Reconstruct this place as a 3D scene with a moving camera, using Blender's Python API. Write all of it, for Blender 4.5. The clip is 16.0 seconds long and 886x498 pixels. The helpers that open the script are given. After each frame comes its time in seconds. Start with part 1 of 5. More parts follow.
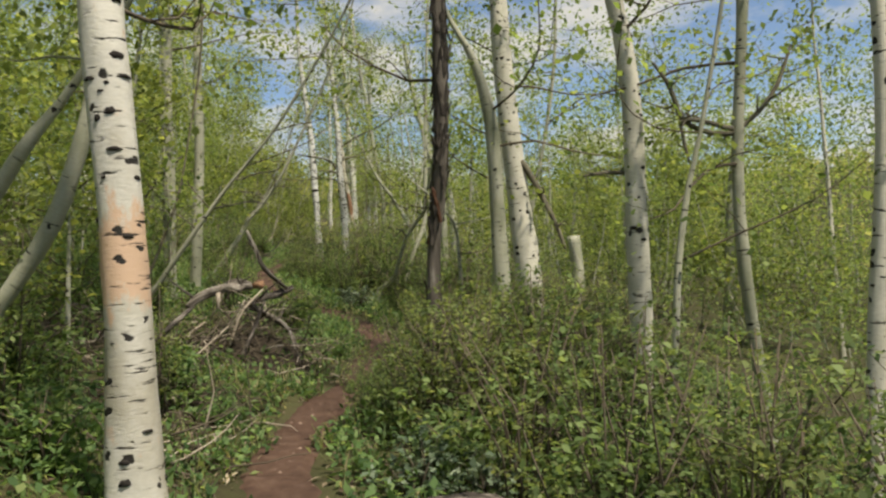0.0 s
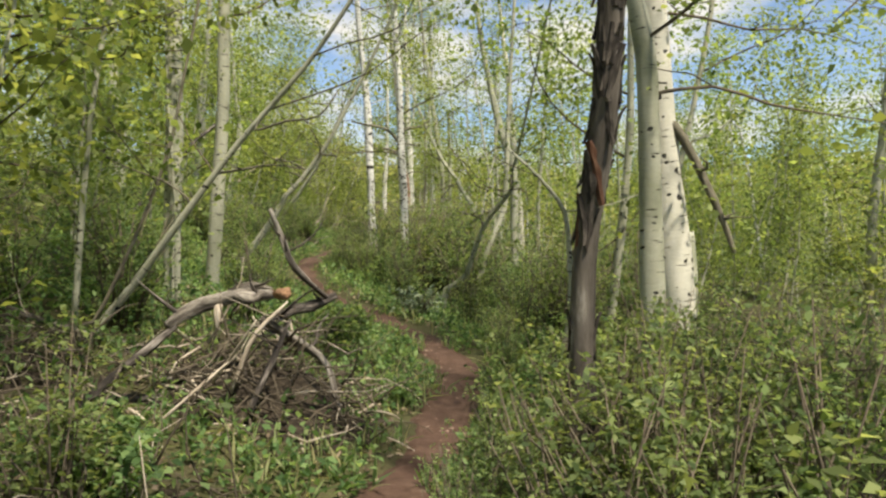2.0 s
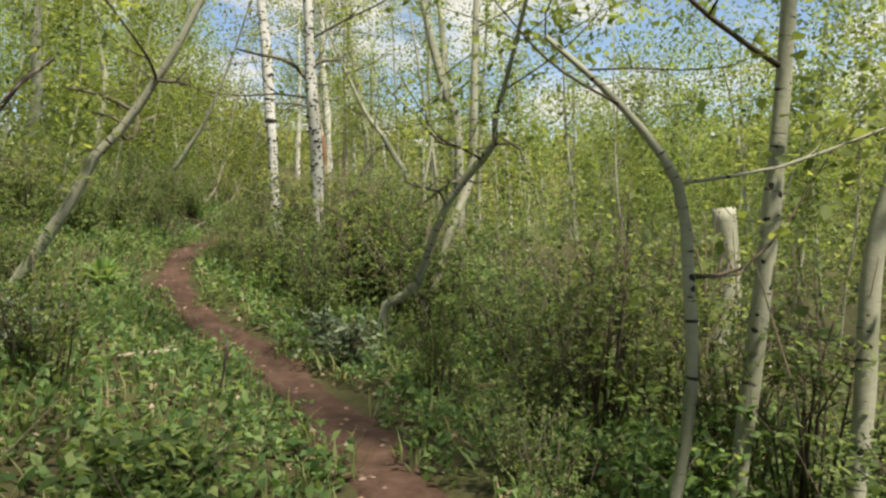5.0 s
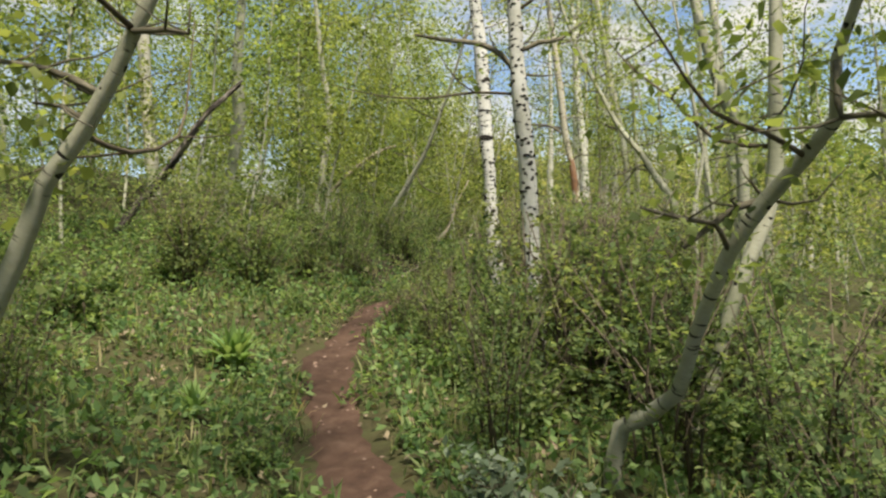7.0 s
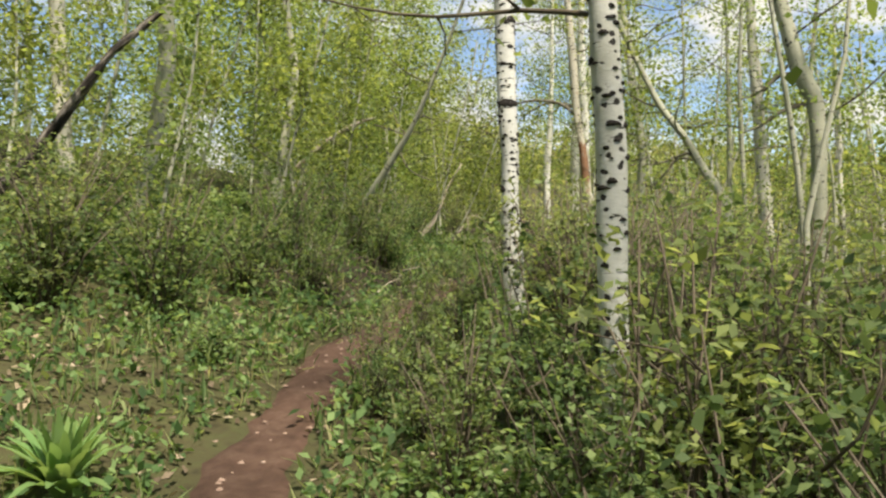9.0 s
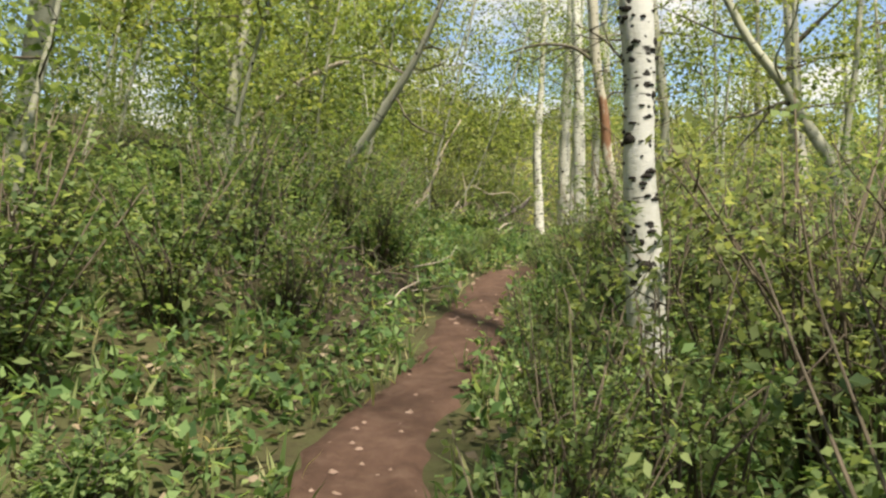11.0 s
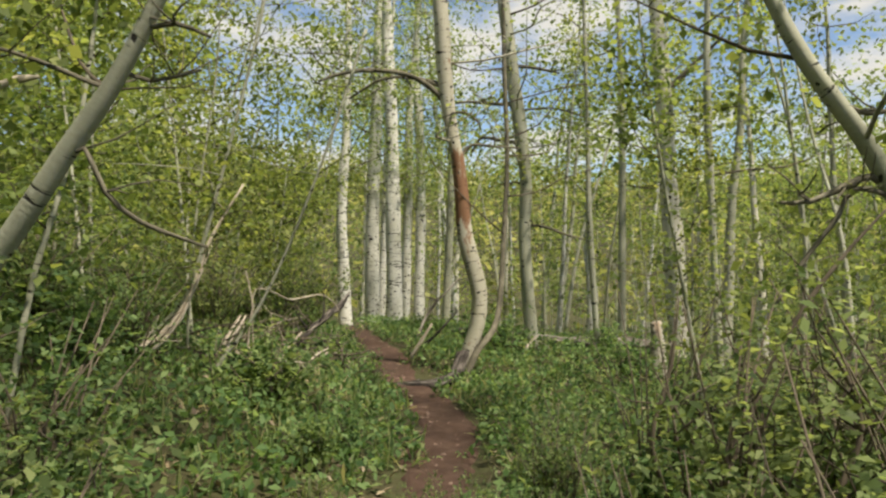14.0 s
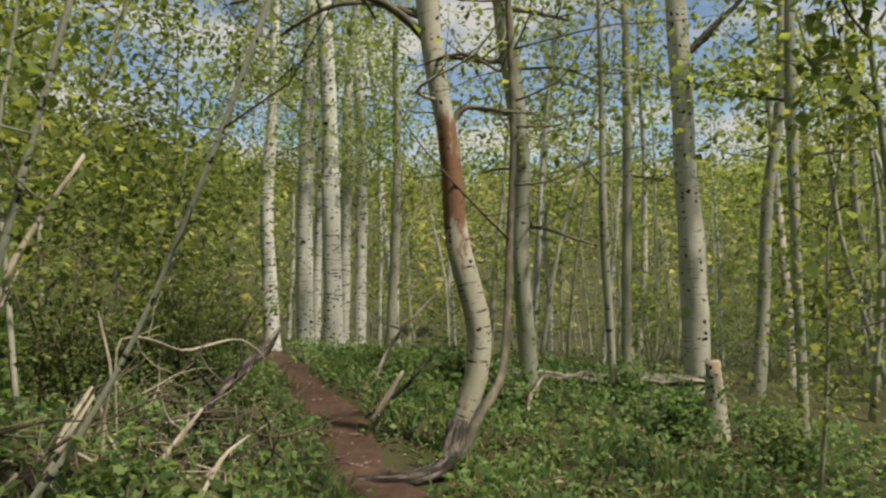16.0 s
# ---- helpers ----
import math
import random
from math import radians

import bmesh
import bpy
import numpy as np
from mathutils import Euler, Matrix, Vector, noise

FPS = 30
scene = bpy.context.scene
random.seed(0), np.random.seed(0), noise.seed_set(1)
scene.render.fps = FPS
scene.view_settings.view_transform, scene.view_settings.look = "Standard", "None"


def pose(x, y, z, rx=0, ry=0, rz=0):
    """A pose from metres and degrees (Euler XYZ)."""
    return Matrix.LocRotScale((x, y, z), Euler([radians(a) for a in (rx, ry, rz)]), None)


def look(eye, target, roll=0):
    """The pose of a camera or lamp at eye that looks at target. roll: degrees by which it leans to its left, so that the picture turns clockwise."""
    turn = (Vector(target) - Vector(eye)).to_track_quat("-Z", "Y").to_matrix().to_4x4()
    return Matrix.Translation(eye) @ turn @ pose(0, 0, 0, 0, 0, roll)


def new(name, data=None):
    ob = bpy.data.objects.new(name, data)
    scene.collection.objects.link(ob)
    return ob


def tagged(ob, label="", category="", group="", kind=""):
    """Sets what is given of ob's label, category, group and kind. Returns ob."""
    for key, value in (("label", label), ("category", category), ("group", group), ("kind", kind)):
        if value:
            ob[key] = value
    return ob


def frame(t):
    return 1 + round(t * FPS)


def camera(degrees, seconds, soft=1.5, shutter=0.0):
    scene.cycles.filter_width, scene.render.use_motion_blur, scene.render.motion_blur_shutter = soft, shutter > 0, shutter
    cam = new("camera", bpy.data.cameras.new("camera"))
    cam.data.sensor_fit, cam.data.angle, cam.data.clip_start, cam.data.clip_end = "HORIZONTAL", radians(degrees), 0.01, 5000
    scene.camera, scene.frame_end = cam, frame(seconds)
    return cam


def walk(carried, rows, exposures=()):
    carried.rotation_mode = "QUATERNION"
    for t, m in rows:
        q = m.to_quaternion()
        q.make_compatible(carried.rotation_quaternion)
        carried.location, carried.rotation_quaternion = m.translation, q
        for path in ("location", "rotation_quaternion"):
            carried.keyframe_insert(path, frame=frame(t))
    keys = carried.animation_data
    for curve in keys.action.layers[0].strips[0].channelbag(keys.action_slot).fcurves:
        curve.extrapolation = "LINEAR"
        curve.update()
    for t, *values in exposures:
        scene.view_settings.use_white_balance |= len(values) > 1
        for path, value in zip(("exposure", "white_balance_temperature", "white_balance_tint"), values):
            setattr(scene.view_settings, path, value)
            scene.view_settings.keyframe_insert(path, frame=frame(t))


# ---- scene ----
cam = camera(57.0, 16.0, soft=2.45)
PATH = [
    (0.0, (0.137, -0.004, 1.300), (0.058, 4.990, 1.534), -2.50),
    (0.5, (0.007, 0.674, 1.374), (-0.112, 5.672, 1.415), -1.91),
    (1.0, (-0.102, 1.421, 1.426), (-0.330, 6.416, 1.401), -0.36),
    (1.5, (-0.271, 2.183, 1.459), (-0.543, 7.176, 1.506), 0.52),
    (2.0, (-0.412, 2.972, 1.517), (-0.797, 7.955, 1.682), -0.13),
    (2.5, (-0.558, 3.751, 1.608), (-1.008, 8.728, 1.768), -0.56),
    (3.0, (-0.833, 4.450, 1.710), (-1.115, 9.439, 1.873), -0.79),
    (3.5, (-0.982, 5.107, 1.738), (-0.954, 10.104, 1.913), -2.55),
    (3.7, (-1.056, 5.376, 1.819), (-0.829, 10.371, 1.845), -1.65),
    (5.8, (-0.766, 8.560, 1.959), (-0.923, 13.558, 1.918), -0.94),
    (6.0, (-0.750, 8.877, 2.012), (-1.048, 13.868, 2.006), -1.42),
    (6.5, (-0.733, 9.736, 2.023), (-1.628, 14.655, 2.047), -1.49),
    (7.0, (-0.827, 10.491, 2.115), (-2.348, 15.250, 2.309), -1.80),
    (7.5, (-1.069, 11.147, 2.186), (-2.752, 15.849, 2.423), -3.04),
    (8.0, (-1.312, 11.948, 2.172), (-2.741, 16.738, 2.299), -0.23),
    (8.5, (-1.573, 12.594, 2.344), (-2.883, 17.419, 2.356), -1.07),
    (9.0, (-1.912, 13.258, 2.476), (-3.279, 18.067, 2.561), 0.35),
    (9.2, (-2.061, 13.517, 2.486), (-3.505, 18.302, 2.614), 0.97),
    (11.3, (-3.509, 16.341, 2.705), (-4.356, 21.268, 2.593), 0.20),
    (11.5, (-3.622, 16.588, 2.763), (-4.241, 21.549, 2.662), 0.04),
    (12.0, (-3.839, 17.309, 2.931), (-4.018, 22.306, 2.985), -1.77),
    (12.5, (-3.929, 18.026, 3.103), (-3.726, 23.019, 3.257), -2.07),
    (13.0, (-4.024, 18.736, 3.203), (-3.758, 23.725, 3.406), -0.55),
    (13.5, (-4.086, 19.612, 3.296), (-3.695, 24.593, 3.490), -1.21),
    (14.0, (-4.259, 20.468, 3.435), (-3.999, 25.458, 3.625), -0.45),
    (14.5, (-4.364, 21.162, 3.521), (-3.929, 26.138, 3.750), -1.40),
    (15.0, (-4.371, 21.969, 3.526), (-3.890, 26.921, 4.023), -2.90),
    (15.5, (-4.449, 22.732, 3.579), (-4.021, 27.696, 3.988), -1.11),
    (16.0, (-4.500, 23.462, 3.672), (-3.788, 28.409, 3.845), -0.80),
]
walk(cam, [(t, look(eye, target, roll)) for t, eye, target, roll in PATH],
     exposures=[(0, 0.34, 7200, 8), (0.5, 0.58, 7200, 8), (1, 0.70, 7200, 8), (2.5, 0.78, 7200, 8), (3.5, 0.78, 7200, 8), (6, 0.70, 7200, 8), (7.5, 0.66, 7200, 8), (8, 0.62, 7200, 8), (9, 0.84, 7200, 8), (11.5, 0.94, 7200, 8), (12, 1.02, 7200, 8), (12.5, 0.60, 7200, 8), (14.5, 0.48, 7200, 8), (15, 0.24, 7200, 8), (16, 0.18, 7200, 8)])

# ---- light ----
SUN_EL, SUN_AZ = radians(58), radians(138)      # azimuth clockwise from +y
world = bpy.data.worlds.new("sky_world")
world.use_nodes = True
scene.world = world
wt = world.node_tree
wt.nodes.clear()
wo = wt.nodes.new("ShaderNodeOutputWorld")
wb = wt.nodes.new("ShaderNodeBackground")
sky = wt.nodes.new("ShaderNodeTexSky")
sky.sky_type = "NISHITA"
sky.sun_disc = False
sky.sun_elevation, sky.sun_rotation = SUN_EL, SUN_AZ
sky.altitude = 2400
wc = wt.nodes.new("ShaderNodeTexCoord")
wn = wt.nodes.new("ShaderNodeTexNoise")
wn.inputs["Scale"].default_value, wn.inputs["Detail"].default_value, wn.inputs["Roughness"].default_value = 5.5, 7.0, 0.58
wm = wt.nodes.new("ShaderNodeMapping")
wm.inputs["Scale"].default_value = (1.0, 1.0, 2.6)
wm.inputs["Location"].default_value = (3.1, 0.7, 0.4)
wr = wt.nodes.new("ShaderNodeValToRGB")
wr.color_ramp.elements[0].position, wr.color_ramp.elements[1].position = 0.43, 0.60
wx = wt.nodes.new("ShaderNodeMix")
wx.data_type = "RGBA"
wx.inputs["B"].default_value = (4.3, 4.35, 4.4, 1)
wt.links.new(wc.outputs["Generated"], wm.inputs["Vector"])
wt.links.new(wm.outputs["Vector"], wn.inputs["Vector"])
wt.links.new(wn.outputs["Fac"], wr.inputs["Fac"])
wt.links.new(wr.outputs["Color"], wx.inputs["Factor"])
wt.links.new(sky.outputs["Color"], wx.inputs["A"])
wt.links.new(wx.outputs["Result"], wb.inputs["Color"])
wb.inputs["Strength"].default_value = 0.125
wt.links.new(wb.outputs["Background"], wo.inputs["Surface"])
sun = new("sun", bpy.data.lights.new("sun", "SUN"))
sun.data.energy, sun.data.angle, sun.data.color = 5.0, radians(4), (1.0, 0.94, 0.84)
sun.matrix_world = look((0, 0, 30), (-math.sin(SUN_AZ) * math.cos(SUN_EL), -math.cos(SUN_AZ) * math.cos(SUN_EL), 30 - math.sin(SUN_EL)))


# ---- materials ----
def material(name):
    m = bpy.data.materials.new(name)
    m.use_nodes = True
    nt = m.node_tree
    return m, nt, nt.nodes["Principled BSDF"]


def node(nt, kind, **values):
    n = nt.nodes.new("ShaderNode" + kind)
    for k, v in values.items():
        n.inputs[k.replace("_", " ")].default_value = v
    return n


def ramp(nt, source, stops):
    r = nt.nodes.new("ShaderNodeValToRGB")
    e = r.color_ramp.elements
    while len(e) < len(stops):
        e.new(0.5)
    for el, (p, c) in zip(e, stops):
        el.position, el.color = p, (*c, 1)
    nt.links.new(source, r.inputs["Fac"])
    return r.outputs["Color"]


def mixed(nt, fac, a, b, mode="MIX"):
    x = nt.nodes.new("ShaderNodeMix")
    x.data_type, x.blend_type = "RGBA", mode
    for v, s in ((fac, "Factor"), (a, "A"), (b, "B")):
        if isinstance(v, (int, float)):
            x.inputs[s].default_value = v
        elif isinstance(v, tuple):
            x.inputs[s].default_value = (*v, 1)
        else:
            nt.links.new(v, x.inputs[s])
    return x.outputs["Result"]


def bump(nt, bsdf, source, strength, distance):
    b = node(nt, "Bump", Strength=strength, Distance=distance)
    nt.links.new(source, b.inputs["Height"])
    nt.links.new(b.outputs["Normal"], bsdf.inputs["Normal"])


def leaf_material(name, dark, mid, light, dead=(0.16, 0.10, 0.045), dead_share=0.01, glow=0.5, through_tint=(1.9, 1.75, 1.15)):
    """Thin leaves that let light through, each of its own tint."""
    m, nt, bsdf = material(name)
    g = nt.nodes.new("ShaderNodeNewGeometry")
    oi = nt.nodes.new("ShaderNodeObjectInfo")
    c = ramp(nt, g.outputs["Random Per Island"], [(0.0, dark), (0.5, mid), (0.97 - dead_share, light), (1.0, dead if dead_share > 0.05 else light)])
    h = node(nt, "HueSaturation", Saturation=0.76)
    mr = node(nt, "MapRange", To_Min=0.492, To_Max=0.528)
    mv = node(nt, "MapRange", To_Min=0.75, To_Max=1.2)
    nt.links.new(oi.outputs["Random"], mr.inputs["Value"])
    nt.links.new(g.outputs["Random Per Island"], mv.inputs["Value"])
    nt.links.new(mr.outputs["Result"], h.inputs["Hue"])
    nt.links.new(mv.outputs["Result"], h.inputs["Value"])
    nt.links.new(c, h.inputs["Color"])
    nt.links.new(h.outputs["Color"], bsdf.inputs["Base Color"])
    bsdf.inputs["Roughness"].default_value = 0.55
    bsdf.inputs["Specular IOR Level"].default_value = 0.16
    tr = nt.nodes.new("ShaderNodeBsdfTranslucent")
    t2 = mixed(nt, 1.0, h.outputs["Color"], through_tint, "MULTIPLY")
    nt.links.new(t2, tr.inputs["Color"])
    ms = nt.nodes.new("ShaderNodeMixShader")
    ms.inputs[0].default_value = glow
    nt.links.new(bsdf.outputs[0], ms.inputs[1])
    nt.links.new(tr.outputs[0], ms.inputs[2])
    nt.links.new(ms.outputs[0], nt.nodes["Material Output"].inputs["Surface"])
    return m


def bark_material(name, pale, tint, marks, lines, mark_size=1.0, stain=None):
    """Smooth pale bark: black eyes and short level scars over a mottled skin. UV is in metres round and up the stem."""
    m, nt, bsdf = material(name)
    uv = nt.nodes.new("ShaderNodeUVMap")
    oi = nt.nodes.new("ShaderNodeObjectInfo")
    off = nt.nodes.new("ShaderNodeVectorMath")
    off.operation = "MULTIPLY_ADD"
    comb = nt.nodes.new("ShaderNodeCombineXYZ")
    for k in "XYZ":
        nt.links.new(oi.outputs["Random"], comb.inputs[k])
    nt.links.new(comb.outputs[0], off.inputs[0])
    off.inputs[1].default_value = (37, 91, 13)
    nt.links.new(uv.outputs[0], off.inputs[2])
    def space(sx, sy):
        mp = node(nt, "Mapping", Scale=(sx, sy, 1))
        nt.links.new(off.outputs[0], mp.inputs["Vector"])
        return mp.outputs[0]
    big = node(nt, "TexNoise", Scale=1.0, Detail=4.0)
    nt.links.new(space(5, 1.6), big.inputs["Vector"])
    skin = ramp(nt, big.outputs["Fac"], [(0.3, tint), (0.5, pale), (0.75, tuple(min(0.85, v * 1.18) for v in pale))])
    fine = node(nt, "TexNoise", Scale=1.0, Detail=5.0, Roughness=0.7)
    nt.links.new(space(30, 60), fine.inputs["Vector"])
    skin = mixed(nt, 0.35, skin, ramp(nt, fine.outputs["Fac"], [(0.3, (0.5, 0.5, 0.47)), (0.7, (1, 1, 1))]), "MULTIPLY")
    if stain:
        # a ragged band where the outer bark has come off
        mid, half, rust = stain
        sx = nt.nodes.new("ShaderNodeSeparateXYZ")
        nt.links.new(uv.outputs[0], sx.inputs[0])
        dist = nt.nodes.new("ShaderNodeMath")
        dist.operation = "SUBTRACT"
        nt.links.new(sx.outputs["Y"], dist.inputs[0])
        dist.inputs[1].default_value = mid
        gap = nt.nodes.new("ShaderNodeMath")
        gap.operation = "ABSOLUTE"
        nt.links.new(dist.outputs[0], gap.inputs[0])
        near = node(nt, "MapRange", From_Min=0.0, From_Max=half, To_Min=0.75, To_Max=0.25)
        nt.links.new(gap.outputs[0], near.inputs["Value"])
        rag = node(nt, "TexNoise", Scale=1.0, Detail=4.0, Roughness=0.7)
        nt.links.new(space(16, 5), rag.inputs["Vector"])
        sm = nt.nodes.new("ShaderNodeMath")
        sm.operation = "ADD"
        nt.links.new(near.outputs["Result"], sm.inputs[0])
        nt.links.new(rag.outputs["Fac"], sm.inputs[1])
        skin = mixed(nt, ramp(nt, sm.outputs[0], [(0.86, (0, 0, 0)), (0.99, (1, 1, 1))]), skin, rust)
    # level scars
    ln = node(nt, "TexNoise", Scale=1.0, Detail=3.0, Roughness=0.6)
    nt.links.new(space(7, 34), ln.inputs["Vector"])
    lmask = ramp(nt, ln.outputs["Fac"], [(0.655 - 0.07 * lines, (0, 0, 0)), (0.70 - 0.06 * lines, (1, 1, 1))])
    # eyes
    wob = node(nt, "TexNoise", Scale=22.0, Detail=3.0)
    nt.links.new(off.outputs[0], wob.inputs["Vector"])
    vo = nt.nodes.new("ShaderNodeTexVoronoi")
    vo.voronoi_dimensions = "2D"
    vo.inputs["Scale"].default_value = 1.0
    jit = nt.nodes.new("ShaderNodeVectorMath")
    jit.operation = "MULTIPLY_ADD"
    nt.links.new(wob.outputs["Color"], jit.inputs[0])
    jit.inputs[1].default_value = (0.9, 0.9, 0)
    nt.links.new(space(15 / mark_size, 14 / mark_size), jit.inputs[2])
    nt.links.new(jit.outputs[0], vo.inputs["Vector"])
    sep = nt.nodes.new("ShaderNodeSeparateColor")
    nt.links.new(vo.outputs["Color"], sep.inputs[0])
    size = node(nt, "MapRange", From_Min=1 - marks, From_Max=1.0, To_Min=0.0, To_Max=0.36)
    nt.links.new(sep.outputs[0], size.inputs["Value"])
    lt = nt.nodes.new("ShaderNodeMath")
    lt.operation = "SUBTRACT"
    nt.links.new(size.outputs["Result"], lt.inputs[0])
    nt.links.new(vo.outputs["Distance"], lt.inputs[1])
    emask = ramp(nt, lt.outputs[0], [(0.0, (0, 0, 0)), (0.06, (1, 1, 1))])
    both = mixed(nt, 1.0, lmask, emask, "LIGHTEN")
    col = mixed(nt, both, skin, (0.022, 0.02, 0.018))
    nt.links.new(col, bsdf.inputs["Base Color"])
    bsdf.inputs["Roughness"].default_value = 0.75
    bsdf.inputs["Specular IOR Level"].default_value = 0.25
    hs = mixed(nt, 0.5, fine.outputs["Color"], both, "SUBTRACT")
    bump(nt, bsdf, hs, 0.5, 0.012)
    return m


def rough_material(name, stops, scale=(8, 8, 8), bump_d=0.02, rough=0.9, uvs=False, detail=8.0):
    m, nt, bsdf = material(name)
    tc = nt.nodes.new("ShaderNodeUVMap" if uvs else "ShaderNodeTexCoord")
    mp = node(nt, "Mapping", Scale=scale)
    nt.links.new(tc.outputs[0 if uvs else "Object"], mp.inputs["Vector"])
    n1 = node(nt, "TexNoise", Scale=1.0, Detail=detail, Roughness=0.65)
    nt.links.new(mp.outputs[0], n1.inputs["Vector"])
    n2 = node(nt, "TexNoise", Scale=0.13, Detail=3.0)
    nt.links.new(mp.outputs[0], n2.inputs["Vector"])
    c = ramp(nt, n1.outputs["Fac"], stops)
    c = mixed(nt, 0.6, c, ramp(nt, n2.outputs["Fac"], [(0.3, (0.6, 0.6, 0.6)), (0.7, (1.25, 1.25, 1.25))]), "MULTIPLY")
    nt.links.new(c, bsdf.inputs["Base Color"])
    bsdf.inputs["Roughness"].default_value = rough
    bsdf.inputs["Specular IOR Level"].default_value = 0.2
    bump(nt, bsdf, n1.outputs["Fac"], 0.7, bump_d)
    return m


M_ASPEN = leaf_material("aspen_leaf", (0.087, 0.135, 0.021), (0.153, 0.210, 0.036), (0.246, 0.290, 0.057), glow=0.52, through_tint=(1.9, 1.8, 0.95))
M_SHRUB = leaf_material("shrub_leaf", (0.051, 0.100, 0.021), (0.102, 0.165, 0.034), (0.194, 0.250, 0.062))
M_SHRUB_Y = leaf_material("yellow_shrub_leaf", (0.079, 0.122, 0.020), (0.130, 0.186, 0.034), (0.205, 0.260, 0.056))
M_HERB = leaf_material("herb_leaf", (0.047, 0.105, 0.019), (0.102, 0.190, 0.034), (0.205, 0.290, 0.067))
M_GRASS = leaf_material("grass_blade", (0.061, 0.120, 0.019), (0.123, 0.200, 0.038), (0.246, 0.280, 0.085), dead=(0.307, 0.240, 0.124), dead_share=0.16)
M_SILVER = leaf_material("silver_leaf", (0.075, 0.125, 0.06), (0.125, 0.18, 0.095), (0.20, 0.25, 0.155), glow=0.25, through_tint=(1.2, 1.2, 0.9))
M_FAR = leaf_material("far_leaf", (0.15, 0.17, 0.032), (0.235, 0.25, 0.052), (0.32, 0.32, 0.075), dead_share=0.0)
M_LITTER = leaf_material("dry_litter", (0.11, 0.07, 0.04), (0.19, 0.13, 0.075), (0.32, 0.24, 0.15), dead_share=0.1, glow=0.1)
M_WHITE = bark_material("white_bark", (0.53, 0.51, 0.44), (0.39, 0.38, 0.31), 0.30, 0.6)
M_HEAVY = bark_material("marked_bark", (0.50, 0.50, 0.475), (0.36, 0.36, 0.31), 0.66, 0.5, 0.8)
M_GREY = bark_material("green_grey_bark", (0.36, 0.36, 0.285), (0.22, 0.23, 0.16), 0.14, 0.4, 0.7)
M_PEEL = bark_material("peeling_bark", (0.43, 0.40, 0.335), (0.27, 0.135, 0.07), 0.34, 0.75)
M_STOUT = bark_material("stained_white_bark", (0.55, 0.53, 0.48), (0.41, 0.38, 0.31), 0.24, 0.6, 1.0, (1.45, 0.34, (0.53, 0.37, 0.265)))
M_GROVE = bark_material("chalky_bark", (0.64, 0.63, 0.58), (0.48, 0.47, 0.40), 0.34, 1.0, 0.9)
M_RUST = bark_material("rust_patched_bark", (0.46, 0.43, 0.35), (0.33, 0.31, 0.24), 0.22, 0.7, 0.8, (2.2, 0.6, (0.20, 0.105, 0.06)))
M_SNAG = rough_material("weathered_snag", [(0.30, (0.035, 0.029, 0.025)), (0.45, (0.075, 0.064, 0.055)), (0.58, (0.14, 0.122, 0.105)), (0.72, (0.42, 0.39, 0.35))], (9, 1.3, 1), 0.03, uvs=True)
M_DEAD = rough_material("dead_bark", [(0.38, (0.016, 0.014, 0.013)), (0.49, (0.05, 0.042, 0.037)), (0.56, (0.15, 0.13, 0.115)), (0.66, (0.34, 0.31, 0.28))], (17, 3.2, 1), 0.05, uvs=True)
M_PALE = rough_material("bleached_wood", [(0.25, (0.18, 0.14, 0.10)), (0.5, (0.42, 0.36, 0.29)), (0.75, (0.62, 0.56, 0.48))], (30, 5, 1), 0.012, uvs=True)
M_LOG = rough_material("weathered_log", [(0.32, (0.03, 0.025, 0.021)), (0.46, (0.10, 0.085, 0.072)), (0.56, (0.30, 0.27, 0.235)), (0.72, (0.52, 0.48, 0.43))], (14, 2.4, 1), 0.03, uvs=True)
M_TWIG = rough_material("twig_bark", [(0.3, (0.05, 0.04, 0.03)), (0.6, (0.14, 0.115, 0.085)), (0.8, (0.24, 0.21, 0.16))], (20, 8, 1), 0.006, uvs=True)
M_LIMB = rough_material("limb_bark", [(0.3, (0.05, 0.045, 0.035)), (0.52, (0.15, 0.135, 0.10)), (0.75, (0.32, 0.29, 0.22))], (18, 6, 1), 0.008, uvs=True)
M_CUT = rough_material("rotten_wood", [(0.3, (0.09, 0.05, 0.03)), (0.52, (0.30, 0.17, 0.10)), (0.75, (0.46, 0.34, 0.24))], (38, 38, 38), 0.025)
M_SOIL = rough_material("forest_floor", [(0.25, (0.028, 0.024, 0.014)), (0.46, (0.06, 0.055, 0.026)), (0.6, (0.062, 0.066, 0.027)), (0.8, (0.105, 0.095, 0.05))], (7, 7, 7), 0.05)
M_TRAIL = rough_material("red_earth", [(0.25, (0.045, 0.026, 0.019)), (0.5, (0.078, 0.045, 0.033)), (0.72, (0.115, 0.073, 0.054)), (0.85, (0.17, 0.12, 0.09))], (9, 9, 9), 0.03)
# Near-black duff: its colour also holds the shade of the hollows under the logs.
M_DUFF_SHADE = rough_material("shaded_rotting_duff", [(0.3, (0.014, 0.011, 0.008)), (0.5, (0.035, 0.027, 0.019)), (0.72, (0.09, 0.07, 0.05))], (25, 25, 25), 0.05)
M_STONE = rough_material("pebble", [(0.3, (0.16, 0.10, 0.08)), (0.6, (0.28, 0.20, 0.16)), (0.8, (0.40, 0.33, 0.28))], (40, 40, 40), 0.004)

rng = np.random.default_rng(7)

